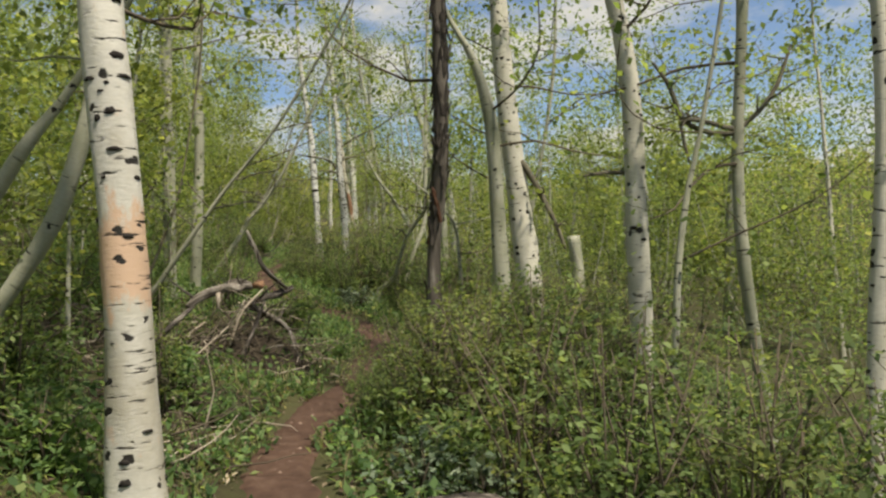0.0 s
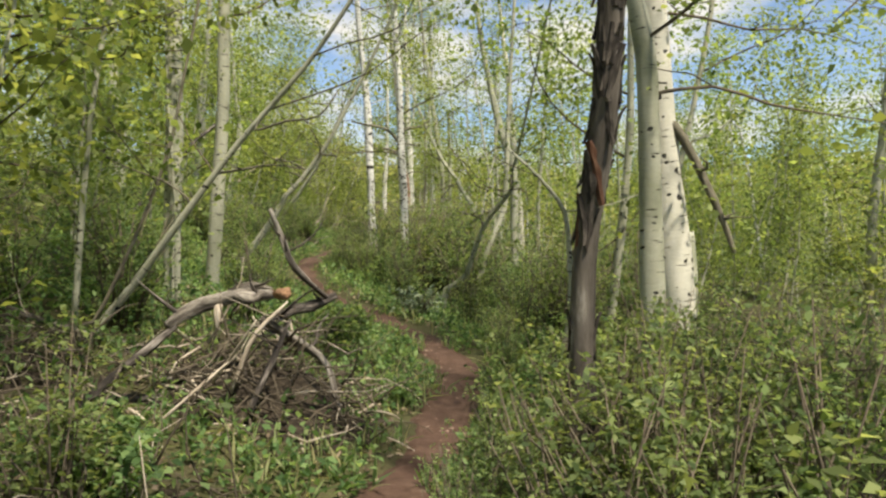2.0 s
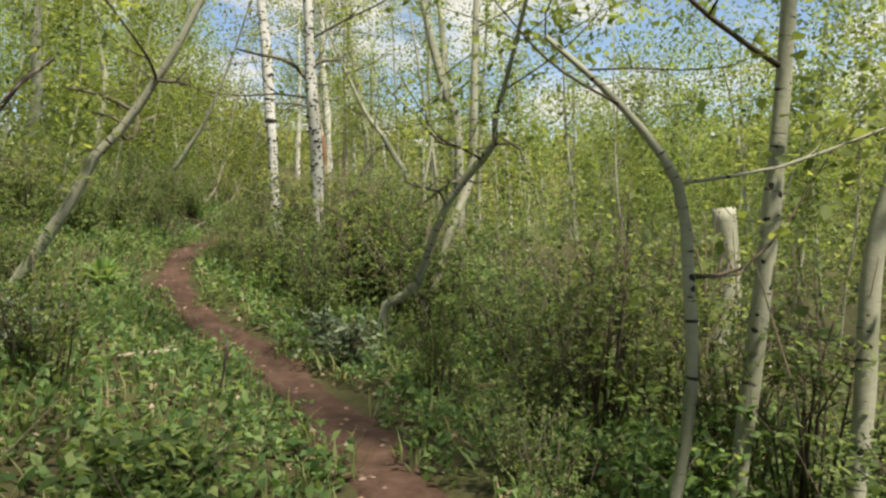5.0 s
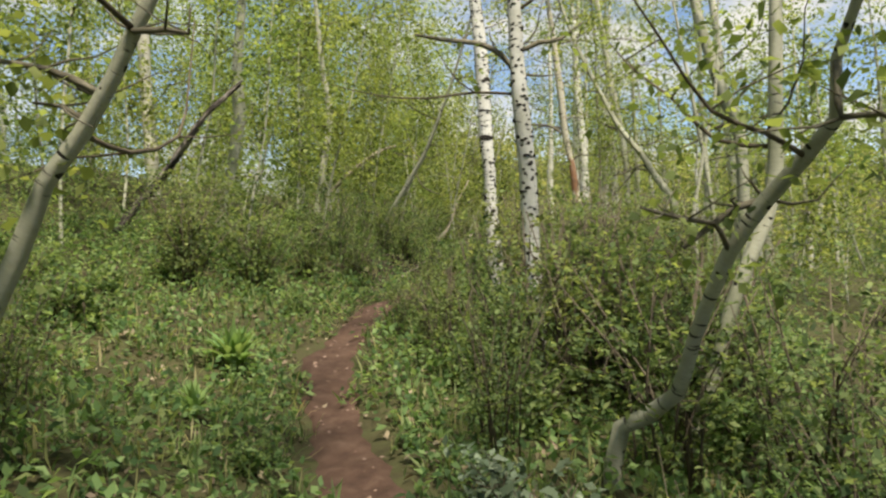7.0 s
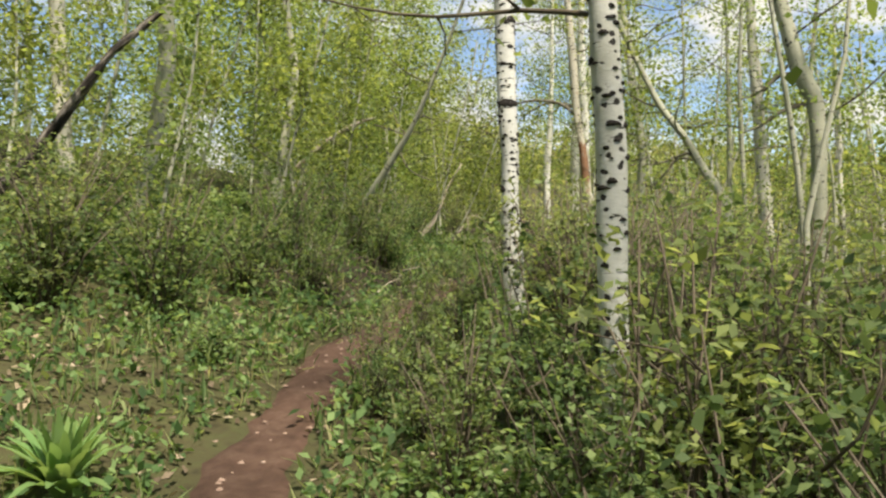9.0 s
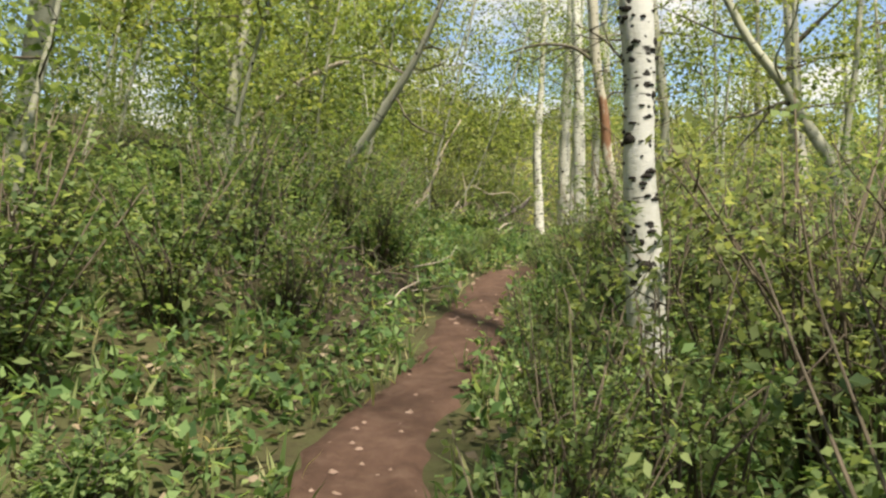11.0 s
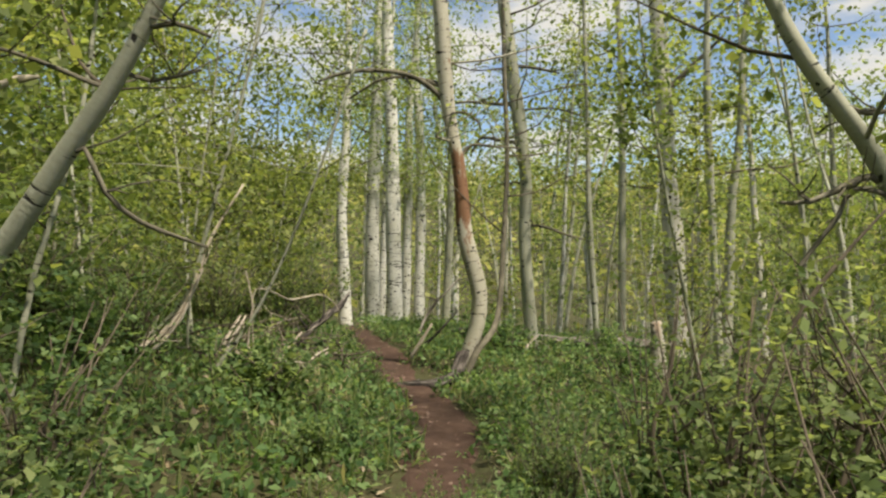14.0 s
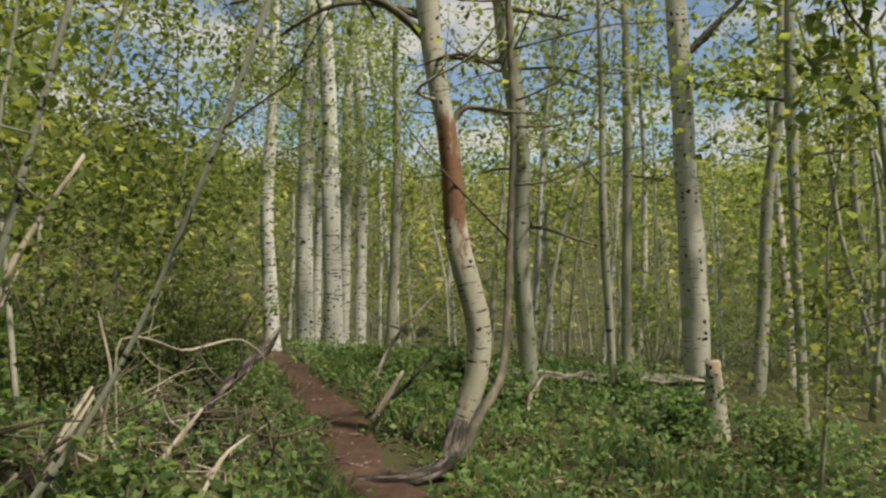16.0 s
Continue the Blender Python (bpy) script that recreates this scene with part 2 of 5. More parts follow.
# ---- the lie of the land ----
TRAIL_Y = (-30, -6, 0, 2.2, 4.4, 5.4, 7, 8.6, 9.7, 10.5, 11.2, 12, 13.3, 14.9, 16.3, 17.3, 18.7, 20.5, 22, 23.5, 25.3, 27, 28.6, 31.7, 36, 45, 70)
TRAIL_X = (3.0, 0.8, 0.1, -0.27, -0.83, -1.06, -1.02, -0.80, -0.78, -0.86, -1.08, -1.32, -1.92, -2.87, -3.70, -4.06, -4.16, -4.22, -4.29, -4.32, -3.95, -3.93, -4.13, -4.70, -5.35, -8.2, -19)
RISE_Y = (-30, -6, 0, 3, 6, 8.6, 10.5, 14.3, 15.8, 18.35, 21, 23.5, 28.3, 31.7, 36, 45, 70)
RISE_Z = (-2.2, -0.55, -0.15, 0.08, 0.29, 0.5, 0.70, 1.06, 1.33, 1.80, 2.10, 2.31, 2.38, 2.66, 2.62, 2.3, 1.5)


def smooth_at(y, ys, zs):
    return sum(w * np.interp(y + d, ys, zs) for d, w in ((-0.6, 0.25), (0, 0.5), (0.6, 0.25)))


def trail_x(y):
    return smooth_at(y, TRAIL_Y, TRAIL_X)


def ground_z(x, y):
    """Height of the ground: a hillside trail, uphill on one hand and falling to a valley on the other, a ridge far beyond."""
    x, y = np.asarray(x, float), np.asarray(y, float)
    d = x - trail_x(y)
    z = smooth_at(y, RISE_Y, RISE_Z)
    up = np.clip(-d - 0.45, 0, None)
    dn = np.clip(d - 0.5, 0, None)
    z = z + 0.27 * np.minimum(up, 9) + 0.12 * np.clip(up - 9, 0, 60)
    z = z - (0.19 - 0.09 * np.clip((y - 24) / 4, 0, 1)) * np.minimum(dn, 14) - 0.05 * np.clip(dn - 14, 0, 30)
    z = z - 0.05 * np.exp(-(d / 0.33) ** 2)
    r = np.hypot(x + 4, y - 20)
    side = np.clip((x + 0.5 * (y - 20) + 18) / 30, 0, 1)
    z = z + side * 0.18 * np.clip(r - 55, 0, 170)
    z = z - 0.13 * np.exp(-((x + 3.45) ** 2 + (y - 29.15) ** 2) / 0.3)
    bumps = 0.05 * np.sin(2.1 * x + 0.7 * y) * np.sin(1.7 * y - 0.6 * x + 1) + 0.035 * np.sin(4.3 * x - 1.3 * y) * np.sin(3.9 * y + 2)
    return z + bumps * np.clip((np.abs(d) - 0.3) / 0.6, 0, 1)


def gz(x, y):
    return float(ground_z(x, y))


# ---- mesh helpers ----
def mesh_of(name, verts, faces, mat, smooth=True, uv=None):
    me = bpy.data.meshes.new(name)
    me.from_pydata(verts, [], faces)
    if smooth:
        me.polygons.foreach_set("use_smooth", [True] * len(me.polygons))
    if uv is not None:
        layer = me.uv_layers.new(name="UVMap")
        layer.data.foreach_set("uv", np.asarray(uv, np.float32).ravel())
    me.materials.append(mat)
    me.update()
    return me


def quads_mesh(name, corners, mat):
    """corners: n x 4 x 3."""
    n = len(corners)
    me = bpy.data.meshes.new(name)
    me.vertices.add(4 * n)
    me.vertices.foreach_set("co", np.asarray(corners, np.float32).ravel())
    me.loops.add(4 * n)
    me.loops.foreach_set("vertex_index", np.arange(4 * n, dtype=np.int32))
    me.polygons.add(n)
    me.polygons.foreach_set("loop_start", np.arange(0, 4 * n, 4, dtype=np.int32))
    me.materials.append(mat)
    me.update(calc_edges=True)
    me.validate()
    return me


def leaves_at(points, length, r, width=0.62, droop=0.2, jitter=0.35):
    """Folded leaf blades about the points: n x 4 x 3 corners."""
    n = len(points)
    a = r.uniform(0, 2 * np.pi, n)
    el = r.normal(-droop, 0.55, n)
    out = np.stack([np.cos(a) * np.cos(el), np.sin(a) * np.cos(el), np.sin(el)], 1)
    side = np.stack([-np.sin(a), np.cos(a), r.normal(0, 0.55, n)], 1)
    side /= np.linalg.norm(side, axis=1)[:, None]
    size = length * r.uniform(1 - jitter, 1 + jitter, n)[:, None]
    nrm = np.cross(out, side)
    p = np.asarray(points)
    c = np.empty((n, 4, 3))
    c[:, 0] = p
    c[:, 1] = p + out * size * 0.45 + side * size * width / 2 + nrm * size * 0.10
    c[:, 2] = p + out * size
    c[:, 3] = p + out * size * 0.45 - side * size * width / 2 + nrm * size * 0.10
    return c


def spline(ctrl, step):
    """Catmull-Rom through rows of x, y, z, radius."""
    c = np.asarray(ctrl, float)
    if len(c) == 2:
        n = max(2, int(np.linalg.norm(c[1, :3] - c[0, :3]) / step))
        return c[0] + (c[1] - c[0]) * np.linspace(0, 1, n + 1)[:, None]
    p = np.vstack([2 * c[0] - c[1], c, 2 * c[-1] - c[-2]])
    rows = []
    for i in range(1, len(p) - 2):
        n = max(1, int(np.linalg.norm(p[i + 1, :3] - p[i, :3]) / step))
        for t in np.arange(n) / n:
            rows.append(0.5 * (2 * p[i] + (p[i + 1] - p[i - 1]) * t + (2 * p[i - 1] - 5 * p[i] + 4 * p[i + 1] - p[i + 2]) * t * t
                               + (3 * p[i] - p[i - 1] - 3 * p[i + 1] + p[i + 2]) * t ** 3))
    rows.append(c[-1])
    out = np.array(rows)
    out[:, 3] = np.clip(out[:, 3], c[:, 3].min() * 0.8, None)
    return out


def tube_data(ctrl, sides=8, step=0.15, rough=0.06, seed=0, base=0):
    """Vertices, faces and UV (metres) of a capped, slightly uneven stem."""
    s = spline(ctrl, step)
    r = np.random.default_rng(seed)
    n = len(s)
    tan = np.gradient(s[:, :3], axis=0)
    tan /= np.linalg.norm(tan, axis=1)[:, None] + 1e-9
    ref = np.array([0.31, 0.95, 0.05]) if abs(tan[0][2]) > 0.5 else np.array([0.1, 0.1, 1.0])
    verts, v_at, run = [], [], 0.0
    ang = np.arange(sides) * 2 * np.pi / sides
    wave = r.uniform(0, 6.28, 3)
    for i in range(n):
        u = np.cross(tan[i], ref)
        u /= np.linalg.norm(u)
        w = np.cross(u, tan[i])
        if i:
            run += np.linalg.norm(s[i, :3] - s[i - 1, :3])
        v_at.append(run)
        rad = s[i, 3] * (1 + rough * (np.sin(2 * ang + wave[0] + run * 2.3) + 0.6 * np.sin(3 * ang + wave[1] - run * 4.1)) + r.normal(0, rough * 0.4, sides))
        verts.append(s[i, :3] + u[None] * (np.cos(ang) * rad)[:, None] + w[None] * (np.sin(ang) * rad)[:, None])
    verts = np.vstack(verts)
    faces, uv = [], []
    around = 2 * np.pi * s[:, 3].mean() / sides
    for i in range(n - 1):
        for k in range(sides):
            k2 = (k + 1) % sides
            faces.append((base + i * sides + k, base + (i + 1) * sides + k, base + (i + 1) * sides + k2, base + i * sides + k2))
            for kk, ii in ((k, i), (k, i + 1), (k + 1, i + 1), (k + 1, i)):
                uv.append((kk * around, v_at[ii]))
    for ring, order in ((0, -1), (n - 1, 1)):
        f = [base + ring * sides + k for k in range(sides)][::-order]
        faces.append(tuple(f))
        uv += [(0.03 * math.cos(x), 0.03 * math.sin(x)) for x in ang]
    return verts.tolist(), faces, uv


def tubes_mesh(name, many, mat, sides=6, step=0.12, rough=0.05):
    V, Fc, U = [], [], []
    for k, c in enumerate(many):
        v, f, u = tube_data(c, sides, step, rough, k, len(V))
        V += v
        Fc += f
        U += u
    return mesh_of(name, V, Fc, mat, True, U)


def child(name, me, parent, label=""):
    ob = new(name, me)
    ob.parent = parent
    if label:
        tagged(ob, label)
    return ob


def root_at(name, x, y, z, label, category, group=""):
    e = new(name)
    e.empty_display_size = 0.1
    e.location = (x, y, z)
    return tagged(e, label, category, group)


def curved_limb(p, az, el, length, r0, r, bend=0.5):
    """Control rows of a limb that sweeps upward as it grows."""
    rows, q, e = [], np.array(p, float), el
    n = 4
    for i in range(n + 1):
        rows.append((*q, r0 * (1 - 0.8 * i / n)))
        q = q + length / n * np.array([math.cos(az) * math.cos(e), math.sin(az) * math.cos(e), math.sin(e)])
        e += bend / n + r.normal(0, 0.24)
        az += r.normal(0, 0.34)
    return rows


def leaf_spray(rows, per, spread, r, start=0.3, clump=1):
    s = spline(rows, 0.08)[:, :3]
    s = s[int(len(s) * start):]
    if clump > 1:
        m = max(1, per // clump)
        p = s[r.integers(0, len(s), m)] + r.normal(0, spread, (m, 3))
        return np.repeat(p, clump, 0) + r.normal(0, 0.016, (m * clump, 3))
    idx = r.integers(0, len(s), per)
    return s[idx] + r.normal(0, spread, (per, 3))

# ---- ground ----
def axis(lo, hi, fine_lo, fine_hi, fine, grow):
    a = list(np.arange(fine_lo, fine_hi, fine))
    s, v = fine, fine_hi
    while v < hi:
        a.append(v)
        s *= grow
        v += s
    a.append(hi)
    s, v, b = fine, fine_lo, []
    while v > lo:
        s *= grow
        v -= s
        b.append(max(v, lo))
    return np.array(b[::-1] + a)


gx, gy = axis(-420, 420, -8, 4, 0.2, 1.15), axis(-400, 460, -2, 35, 0.21, 1.15)
X, Y = np.meshgrid(gx, gy)
Z = ground_z(X, Y)
nx, ny = len(gx), len(gy)
idx = np.arange(nx * ny).reshape(ny, nx)
quad = np.stack([idx[:-1, :-1], idx[:-1, 1:], idx[1:, 1:], idx[1:, :-1]], -1).reshape(-1, 4)
tagged(new("ground", mesh_of("ground", np.stack([X, Y, Z], -1).reshape(-1, 3).tolist(), quad.tolist(), M_SOIL)),
       "dark forest soil with moss and leaf litter on a hillside", "ground", kind="structure")

ty = np.arange(-4, 46, 0.11)
rows, cols = [], 11
for i, y in enumerate(ty):
    xc = float(trail_x(y)) + 0.04 * math.sin(y * 1.9)
    wl = 0.245 + 0.045 * math.sin(y * 2.7 + 1) + rng.normal(0, 0.018)
    wr_ = 0.235 + 0.045 * math.sin(y * 3.1 + 2) + rng.normal(0, 0.018)
    for k in range(cols):
        u = k / (cols - 1)
        x = xc - wl + u * (wl + wr_)
        edge = abs(2 * u - 1)
        rows.append((x, y, gz(x, y) + 0.03 - 0.045 * edge ** 6 + rng.normal(0, 0.004)))
f = [(i * cols + k, i * cols + k + 1, (i + 1) * cols + k + 1, (i + 1) * cols + k) for i in range(len(ty) - 1) for k in range(cols - 1)]
tagged(new("trail", mesh_of("trail", rows, f, M_TRAIL)), "narrow trodden footpath of bare reddish-brown earth", "footpath", kind="structure")


# ---- aspens ----
def grow_up(ctrl, height, r, lean=0.04):
    """The given lower stem, carried on to its full height."""
    rows = [tuple(c) for c in ctrl]
    p, q = np.array(rows[-2]), np.array(rows[-1])
    way = (q[:3] - p[:3]) / np.linalg.norm(q[:3] - p[:3])
    z0 = rows[0][2]
    pos, rad = q[:3].copy(), q[3]
    while pos[2] < z0 + height:
        way = way + np.array([r.normal(0, lean), r.normal(0, lean), 0.22])
        way /= np.linalg.norm(way)
        pos = pos + way * 0.9
        rad = max(0.012, rad * 0.86)
        rows.append((*pos, rad))
    return rows


def aspen(ctrl, mat, height, label, seed, leaves=1400, limbs=9, first_limb=1.9, group="aspens along the trail", flare=1.35, name="aspen_tree", leaf=0.062, spread=0.16, bare=False, sides=14, straight=False, arms=()):
    r = np.random.default_rng(seed)
    c = [tuple(map(float, q)) for q in ctrl]
    x0, y0, z0, r0 = c[0]
    g = gz(x0, y0)
    if z0 > g + 0.12:
        dx = (c[1][0] - c[0][0]) / max(0.2, c[1][2] - c[0][2])
        dy = (c[1][1] - c[0][1]) / max(0.2, c[1][2] - c[0][2])
        dz = z0 - g
        lim = lambda v: 0.0 if straight else max(-0.55, min(0.55, v))
        c.insert(0, (x0 - lim(dx) * dz, y0 - lim(dy) * dz, gz(x0 - lim(dx) * dz, y0 - lim(dy) * dz) + 0.12, r0 * 1.08))
    bx, by, bz, br = c[0]
    c.insert(0, (bx, by, gz(bx, by) - 0.12, br * flare))
    if height:
        c = grow_up(c, height, r)
    if name == "dead_tree" and not straight:
        s = spline(c, 0.16)
        k = np.arange(len(s))
        s[:, 0] += (0.022 * np.sin(k * 0.9 + seed) + 0.014 * np.sin(k * 2.1)) * np.minimum(1, k / 3)
        s[:, 3] *= 1 + 0.13 * np.sin(k * 1.7 + 2 * seed) + r.normal(0, 0.09, len(s))
        c = [tuple(q) for q in s]
    base = np.array([bx, by, gz(bx, by)])
    loc = [(q[0] - base[0], q[1] - base[1], q[2] - base[2], q[3]) for q in c]
    tree = root_at(name, *base, label, "tree", group)
    v, f, u = tube_data(loc, sides, 0.13, 0.14 if mat in (M_DEAD, M_PEEL) else 0.055, seed)
    child("trunk", mesh_of("trunk", v, f, mat, True, u), tree)
    s = spline(loc, 0.2)
    tops = s[:, 2]
    pts = []
    for rows in arms:
        rows = [(q[0] - base[0], q[1] - base[1], q[2] - base[2], q[3]) for q in rows]
        near = s[np.argmin(np.linalg.norm(s[:, :3] - np.array(rows[0][:3]), axis=1))]
        rows.insert(0, (*near[:3], rows[0][3] * 1.2))
        twigs = [rows]
        for j in range(5):
            q = spline(rows, 0.1)
            k = q[int(r.uniform(0.25, 0.98) * (len(q) - 1))]
            twigs.append(curved_limb(k[:3], r.uniform(0, 6.28), r.uniform(-0.4, 0.8), r.uniform(0.15, 0.5), max(0.004, k[3] * 0.5), r, 0.3))
        child("branch", tubes_mesh("branch", twigs, M_LIMB, 7, 0.07, 0.1), tree, "crooked bare grey-brown limb")
        pts.append(leaf_spray(rows, 45, 0.16, r, 0.4))
    ok = np.where(tops > first_limb)[0]
    if len(ok):
        for k in range(limbs):
            i = ok[min(len(ok) - 1, int(len(ok) * (k + r.uniform(0, 1)) / limbs))]
            rel = (tops[i] - first_limb) / max(0.5, tops[-1] - first_limb)
            ln = (0.7 + 1.1 * math.sin(math.pi * min(1, 0.25 + 0.75 * rel))) * r.uniform(0.7, 1.25)
            rows = curved_limb(s[i, :3], r.uniform(0, 6.28), r.uniform(-0.15, 0.5), ln, min(0.016, s[i, 3] * 0.4), r)
            twigs = [rows]
            for j in range(3):
                a = rows[1 + j]
                twigs.append(curved_limb(a[:3], r.uniform(0, 6.28), r.uniform(-0.3, 0.6), ln * r.uniform(0.3, 0.55), a[3] * 0.6, r))
            child("branch", tubes_mesh("branch", twigs, M_TWIG if r.random() < 0.7 else mat, 5, 0.16), tree)
            if not bare:
                for w in twigs:
                    pts.append(leaf_spray(w, max(4, leaves // (limbs * 4)), spread, r, 0.25))
    if pts:
        p = np.vstack(pts)
        w = p + base
        away = np.abs(w[:, 0] - trail_x(w[:, 1]))
        p = p[~((away < 1.25) & (w[:, 2] - ground_z(w[:, 0], w[:, 1]) < 2.7))]
        pts = [p]
    if pts and len(pts[0]):
        child("crown", quads_mesh("crown", leaves_at(np.vstack(pts), leaf, r, 0.85, 0.35), M_ASPEN), tree)
    return tree


def scars(tree, n, lo, hi, seed, size=0.03):
    """Raised black eyes left by shed branches, sitting on the trunk's skin."""
    r = np.random.default_rng(seed)
    trunk = next(o for o in tree.children if o.name.startswith("trunk"))
    me = trunk.data
    nv = len(me.vertices)
    co = np.empty(nv * 3)
    nr = np.empty(nv * 3)
    me.vertices.foreach_get("co", co)
    me.vertices.foreach_get("normal", nr)
    co, nr = co.reshape(-1, 3), nr.reshape(-1, 3)
    cand = np.where((co[:, 2] > lo) & (co[:, 2] < hi))[0]
    shapes = []
    for q in range(4):
        vs, fs = [(0, 0, 0.012)], []
        m = 10
        for ring, (rad, h) in enumerate(((0.6, 0.011), (1.0, -0.012))):
            for k in range(m):
                a = 2 * math.pi * k / m
                w = rad * (1 + r.normal(0, 0.14))
                arch = 0.35 * math.cos(a) ** 2
                vs.append((w * math.cos(a), w * (0.55 * math.sin(a) - arch * (0.8 if q % 2 else 0.25)), h))
        for k in range(m):
            k2 = (k + 1) % m
            fs.append((0, 1 + k, 1 + k2))
            fs.append((1 + k, 1 + m + k, 1 + m + k2, 1 + k2))
        vs = [(a * size, b * size, c * 0.55 - 14.0 * (a * size) ** 2) for a, b, c in vs]   # follows the round stem
        shapes.append(mesh_of("scar", vs, fs, M_SCAR))
    for i in r.choice(cand, min(n, len(cand)), replace=False):
        nrm = Vector(nr[i])
        side = Vector((0, 0, 1)).cross(nrm).normalized()
        up = nrm.cross(side)
        p = Vector(co[i]) + up * r.uniform(-0.06, 0.06)
        k = r.uniform(0.35, 1.15) ** 1.3
        m = Matrix((side, up, nrm)).transposed().to_4x4()
        m.translation = p + nrm * 0.004
        o = child("branch_scar", shapes[int(r.integers(4))], tree)
        o.matrix_local = m @ Matrix.Diagonal((k * r.uniform(0.7, 1.45), k * r.uniform(0.45, 1.15), k, 1))


def bark_flakes(tree, n, lo, hi, seed):
    """Strips of split bark that curl away from a dead stem."""
    r = np.random.default_rng(seed)
    me = next(o for o in tree.children if o.name.startswith("trunk")).data
    nv = len(me.vertices)
    co, nr = np.empty(nv * 3), np.empty(nv * 3)
    me.vertices.foreach_get("co", co)
    me.vertices.foreach_get("normal", nr)
    co, nr = co.reshape(-1, 3), nr.reshape(-1, 3)
    cand = np.where((co[:, 2] > lo) & (co[:, 2] < hi))[0]
    shapes = []
    for q in range(5):
        V, rows = [], 7
        for layer in (0, 1):
            for i in range(rows):
                t = i / (rows - 1)
                w = 0.021 * (0.5 + 0.5 * math.sin(math.pi * min(1, t + 0.12))) * (1 + r.normal(0, 0.22))
                lift = 0.004 + (0.012 + 0.005 * q) * max(0, t - 0.45) ** 2 * 3 - 0.007 * layer
                for k in (-1, 0, 1):
                    V.append((k * w + r.normal(0, 0.003), (t - 0.5) * 0.26, lift - 0.007 * k * k))
        m = rows * 3
        Fc = []
        for i in range(rows - 1):
            for k in (0, 1):
                a = i * 3 + k
                Fc += [(a, a + 1, a + 4, a + 3), (m + a, m + a + 3, m + a + 4, m + a + 1)]
            for a, b in ((i * 3, i * 3 + 3), (i * 3 + 5, i * 3 + 2)):
                Fc.append((a, b, m + b, m + a))
        Fc += [(1, 0, m, m + 1), (2, 1, m + 1, m + 2), (m - 3, m - 2, 2 * m - 2, 2 * m - 3), (m - 2, m - 1, 2 * m - 1, 2 * m - 2)]
        shapes.append(mesh_of("bark_flake", V, Fc, M_FLAKE if q % 5 else M_FLAKE_RED, False))
    for i in r.choice(cand, min(n, len(cand)), replace=False):
        nrm = Vector(nr[i])
        side = Vector((0, 0, 1)).cross(nrm).normalized()
        m = Matrix((side, nrm.cross(side), nrm)).transposed().to_4x4()
        m.translation = Vector(co[i]) + nrm * 0.002
        k = r.uniform(0.5, 1.15)
        o = child("bark_flake", shapes[int(r.choice(5, p=(0.05, 0.24, 0.24, 0.24, 0.23)))], tree)
        o.matrix_local = m @ Matrix.Rotation(r.normal(0, 0.16), 4, "Z") @ Matrix.Diagonal((k * r.uniform(0.7, 1.3), k * (1 if r.random() < 0.7 else -1), 1, 1))


M_FLAKE = rough_material("dark_flaking_bark", [(0.3, (0.014, 0.012, 0.011)), (0.55, (0.045, 0.038, 0.033)), (0.8, (0.14, 0.12, 0.10))], (30, 12, 30), 0.01)
M_FLAKE_RED = rough_material("red_inner_bark", [(0.3, (0.05, 0.022, 0.014)), (0.55, (0.085, 0.042, 0.026)), (0.8, (0.16, 0.10, 0.07))], (30, 12, 30), 0.01)
M_SCAR = rough_material("black_scar", [(0.3, (0.012, 0.011, 0.010)), (0.6, (0.035, 0.03, 0.027)), (0.8, (0.10, 0.09, 0.08))], (60, 60, 60), 0.006)

big = aspen([(-1.44, 3.91, 0.58, 0.132), (-1.44, 3.89, 1.01, 0.119), (-1.45, 3.87, 1.44, 0.113), (-1.46, 3.85, 1.85, 0.105), (-1.49, 3.83, 2.34, 0.103), (-1.51, 3.81, 2.74, 0.097)], M_STOUT, 9.5, 'stout white aspen with peeling scars close beside the footpath', 1, limbs=8, first_limb=2.4, sides=20)
scars(big, 44, 0.2, 3.2, 3, 0.04)
scars(big, 7, 0.5, 3.4, 4, 0.058)
aspen([(-2.34, 4.46, 1.37, 0.047), (-2.09, 4.45, 1.73, 0.05), (-1.92, 4.43, 2.13, 0.05), (-1.79, 4.41, 2.56, 0.041), (-1.71, 4.39, 2.96, 0.034)], M_GREY, 6.5, 'grey aspen leaning behind a stout white trunk', 2, limbs=6)
aspen([(-2.75, 5.12, 2.07, 0.05), (-2.52, 5.11, 2.38, 0.043), (-2.25, 5.1, 2.69, 0.029)], M_GREY, 6, 'thin grey aspen leaning uphill among shrubs', 3, limbs=5)
aspen([(0.62, 8.85, 1.45, 0.086), (0.6, 8.8, 2.37, 0.08), (0.56, 8.77, 3.17, 0.073), (0.4, 8.73, 3.78, 0.043), (0.2, 8.71, 4.16, 0.028)], M_GREY, 8.5, 'grey aspen with a kinked dead limb beside a paler trunk', 4, leaves=650, limbs=7, first_limb=2.0)
aspen([(1.02, 9.99, 1.25, 0.159), (0.95, 9.95, 2.15, 0.138), (0.87, 9.91, 3.05, 0.131), (0.81, 9.86, 3.95, 0.117), (0.78, 9.83, 4.78, 0.104)], M_WHITE, 10, 'straight pale aspen behind a dead dark trunk', 5, leaves=700, limbs=8, first_limb=3,
      arms=[[(0.99, 9.85, 2.76, 0.041), (1.15, 9.84, 2.47, 0.034), (1.36, 9.83, 1.98, 0.027), (1.45, 9.81, 1.7, 0.02)]])
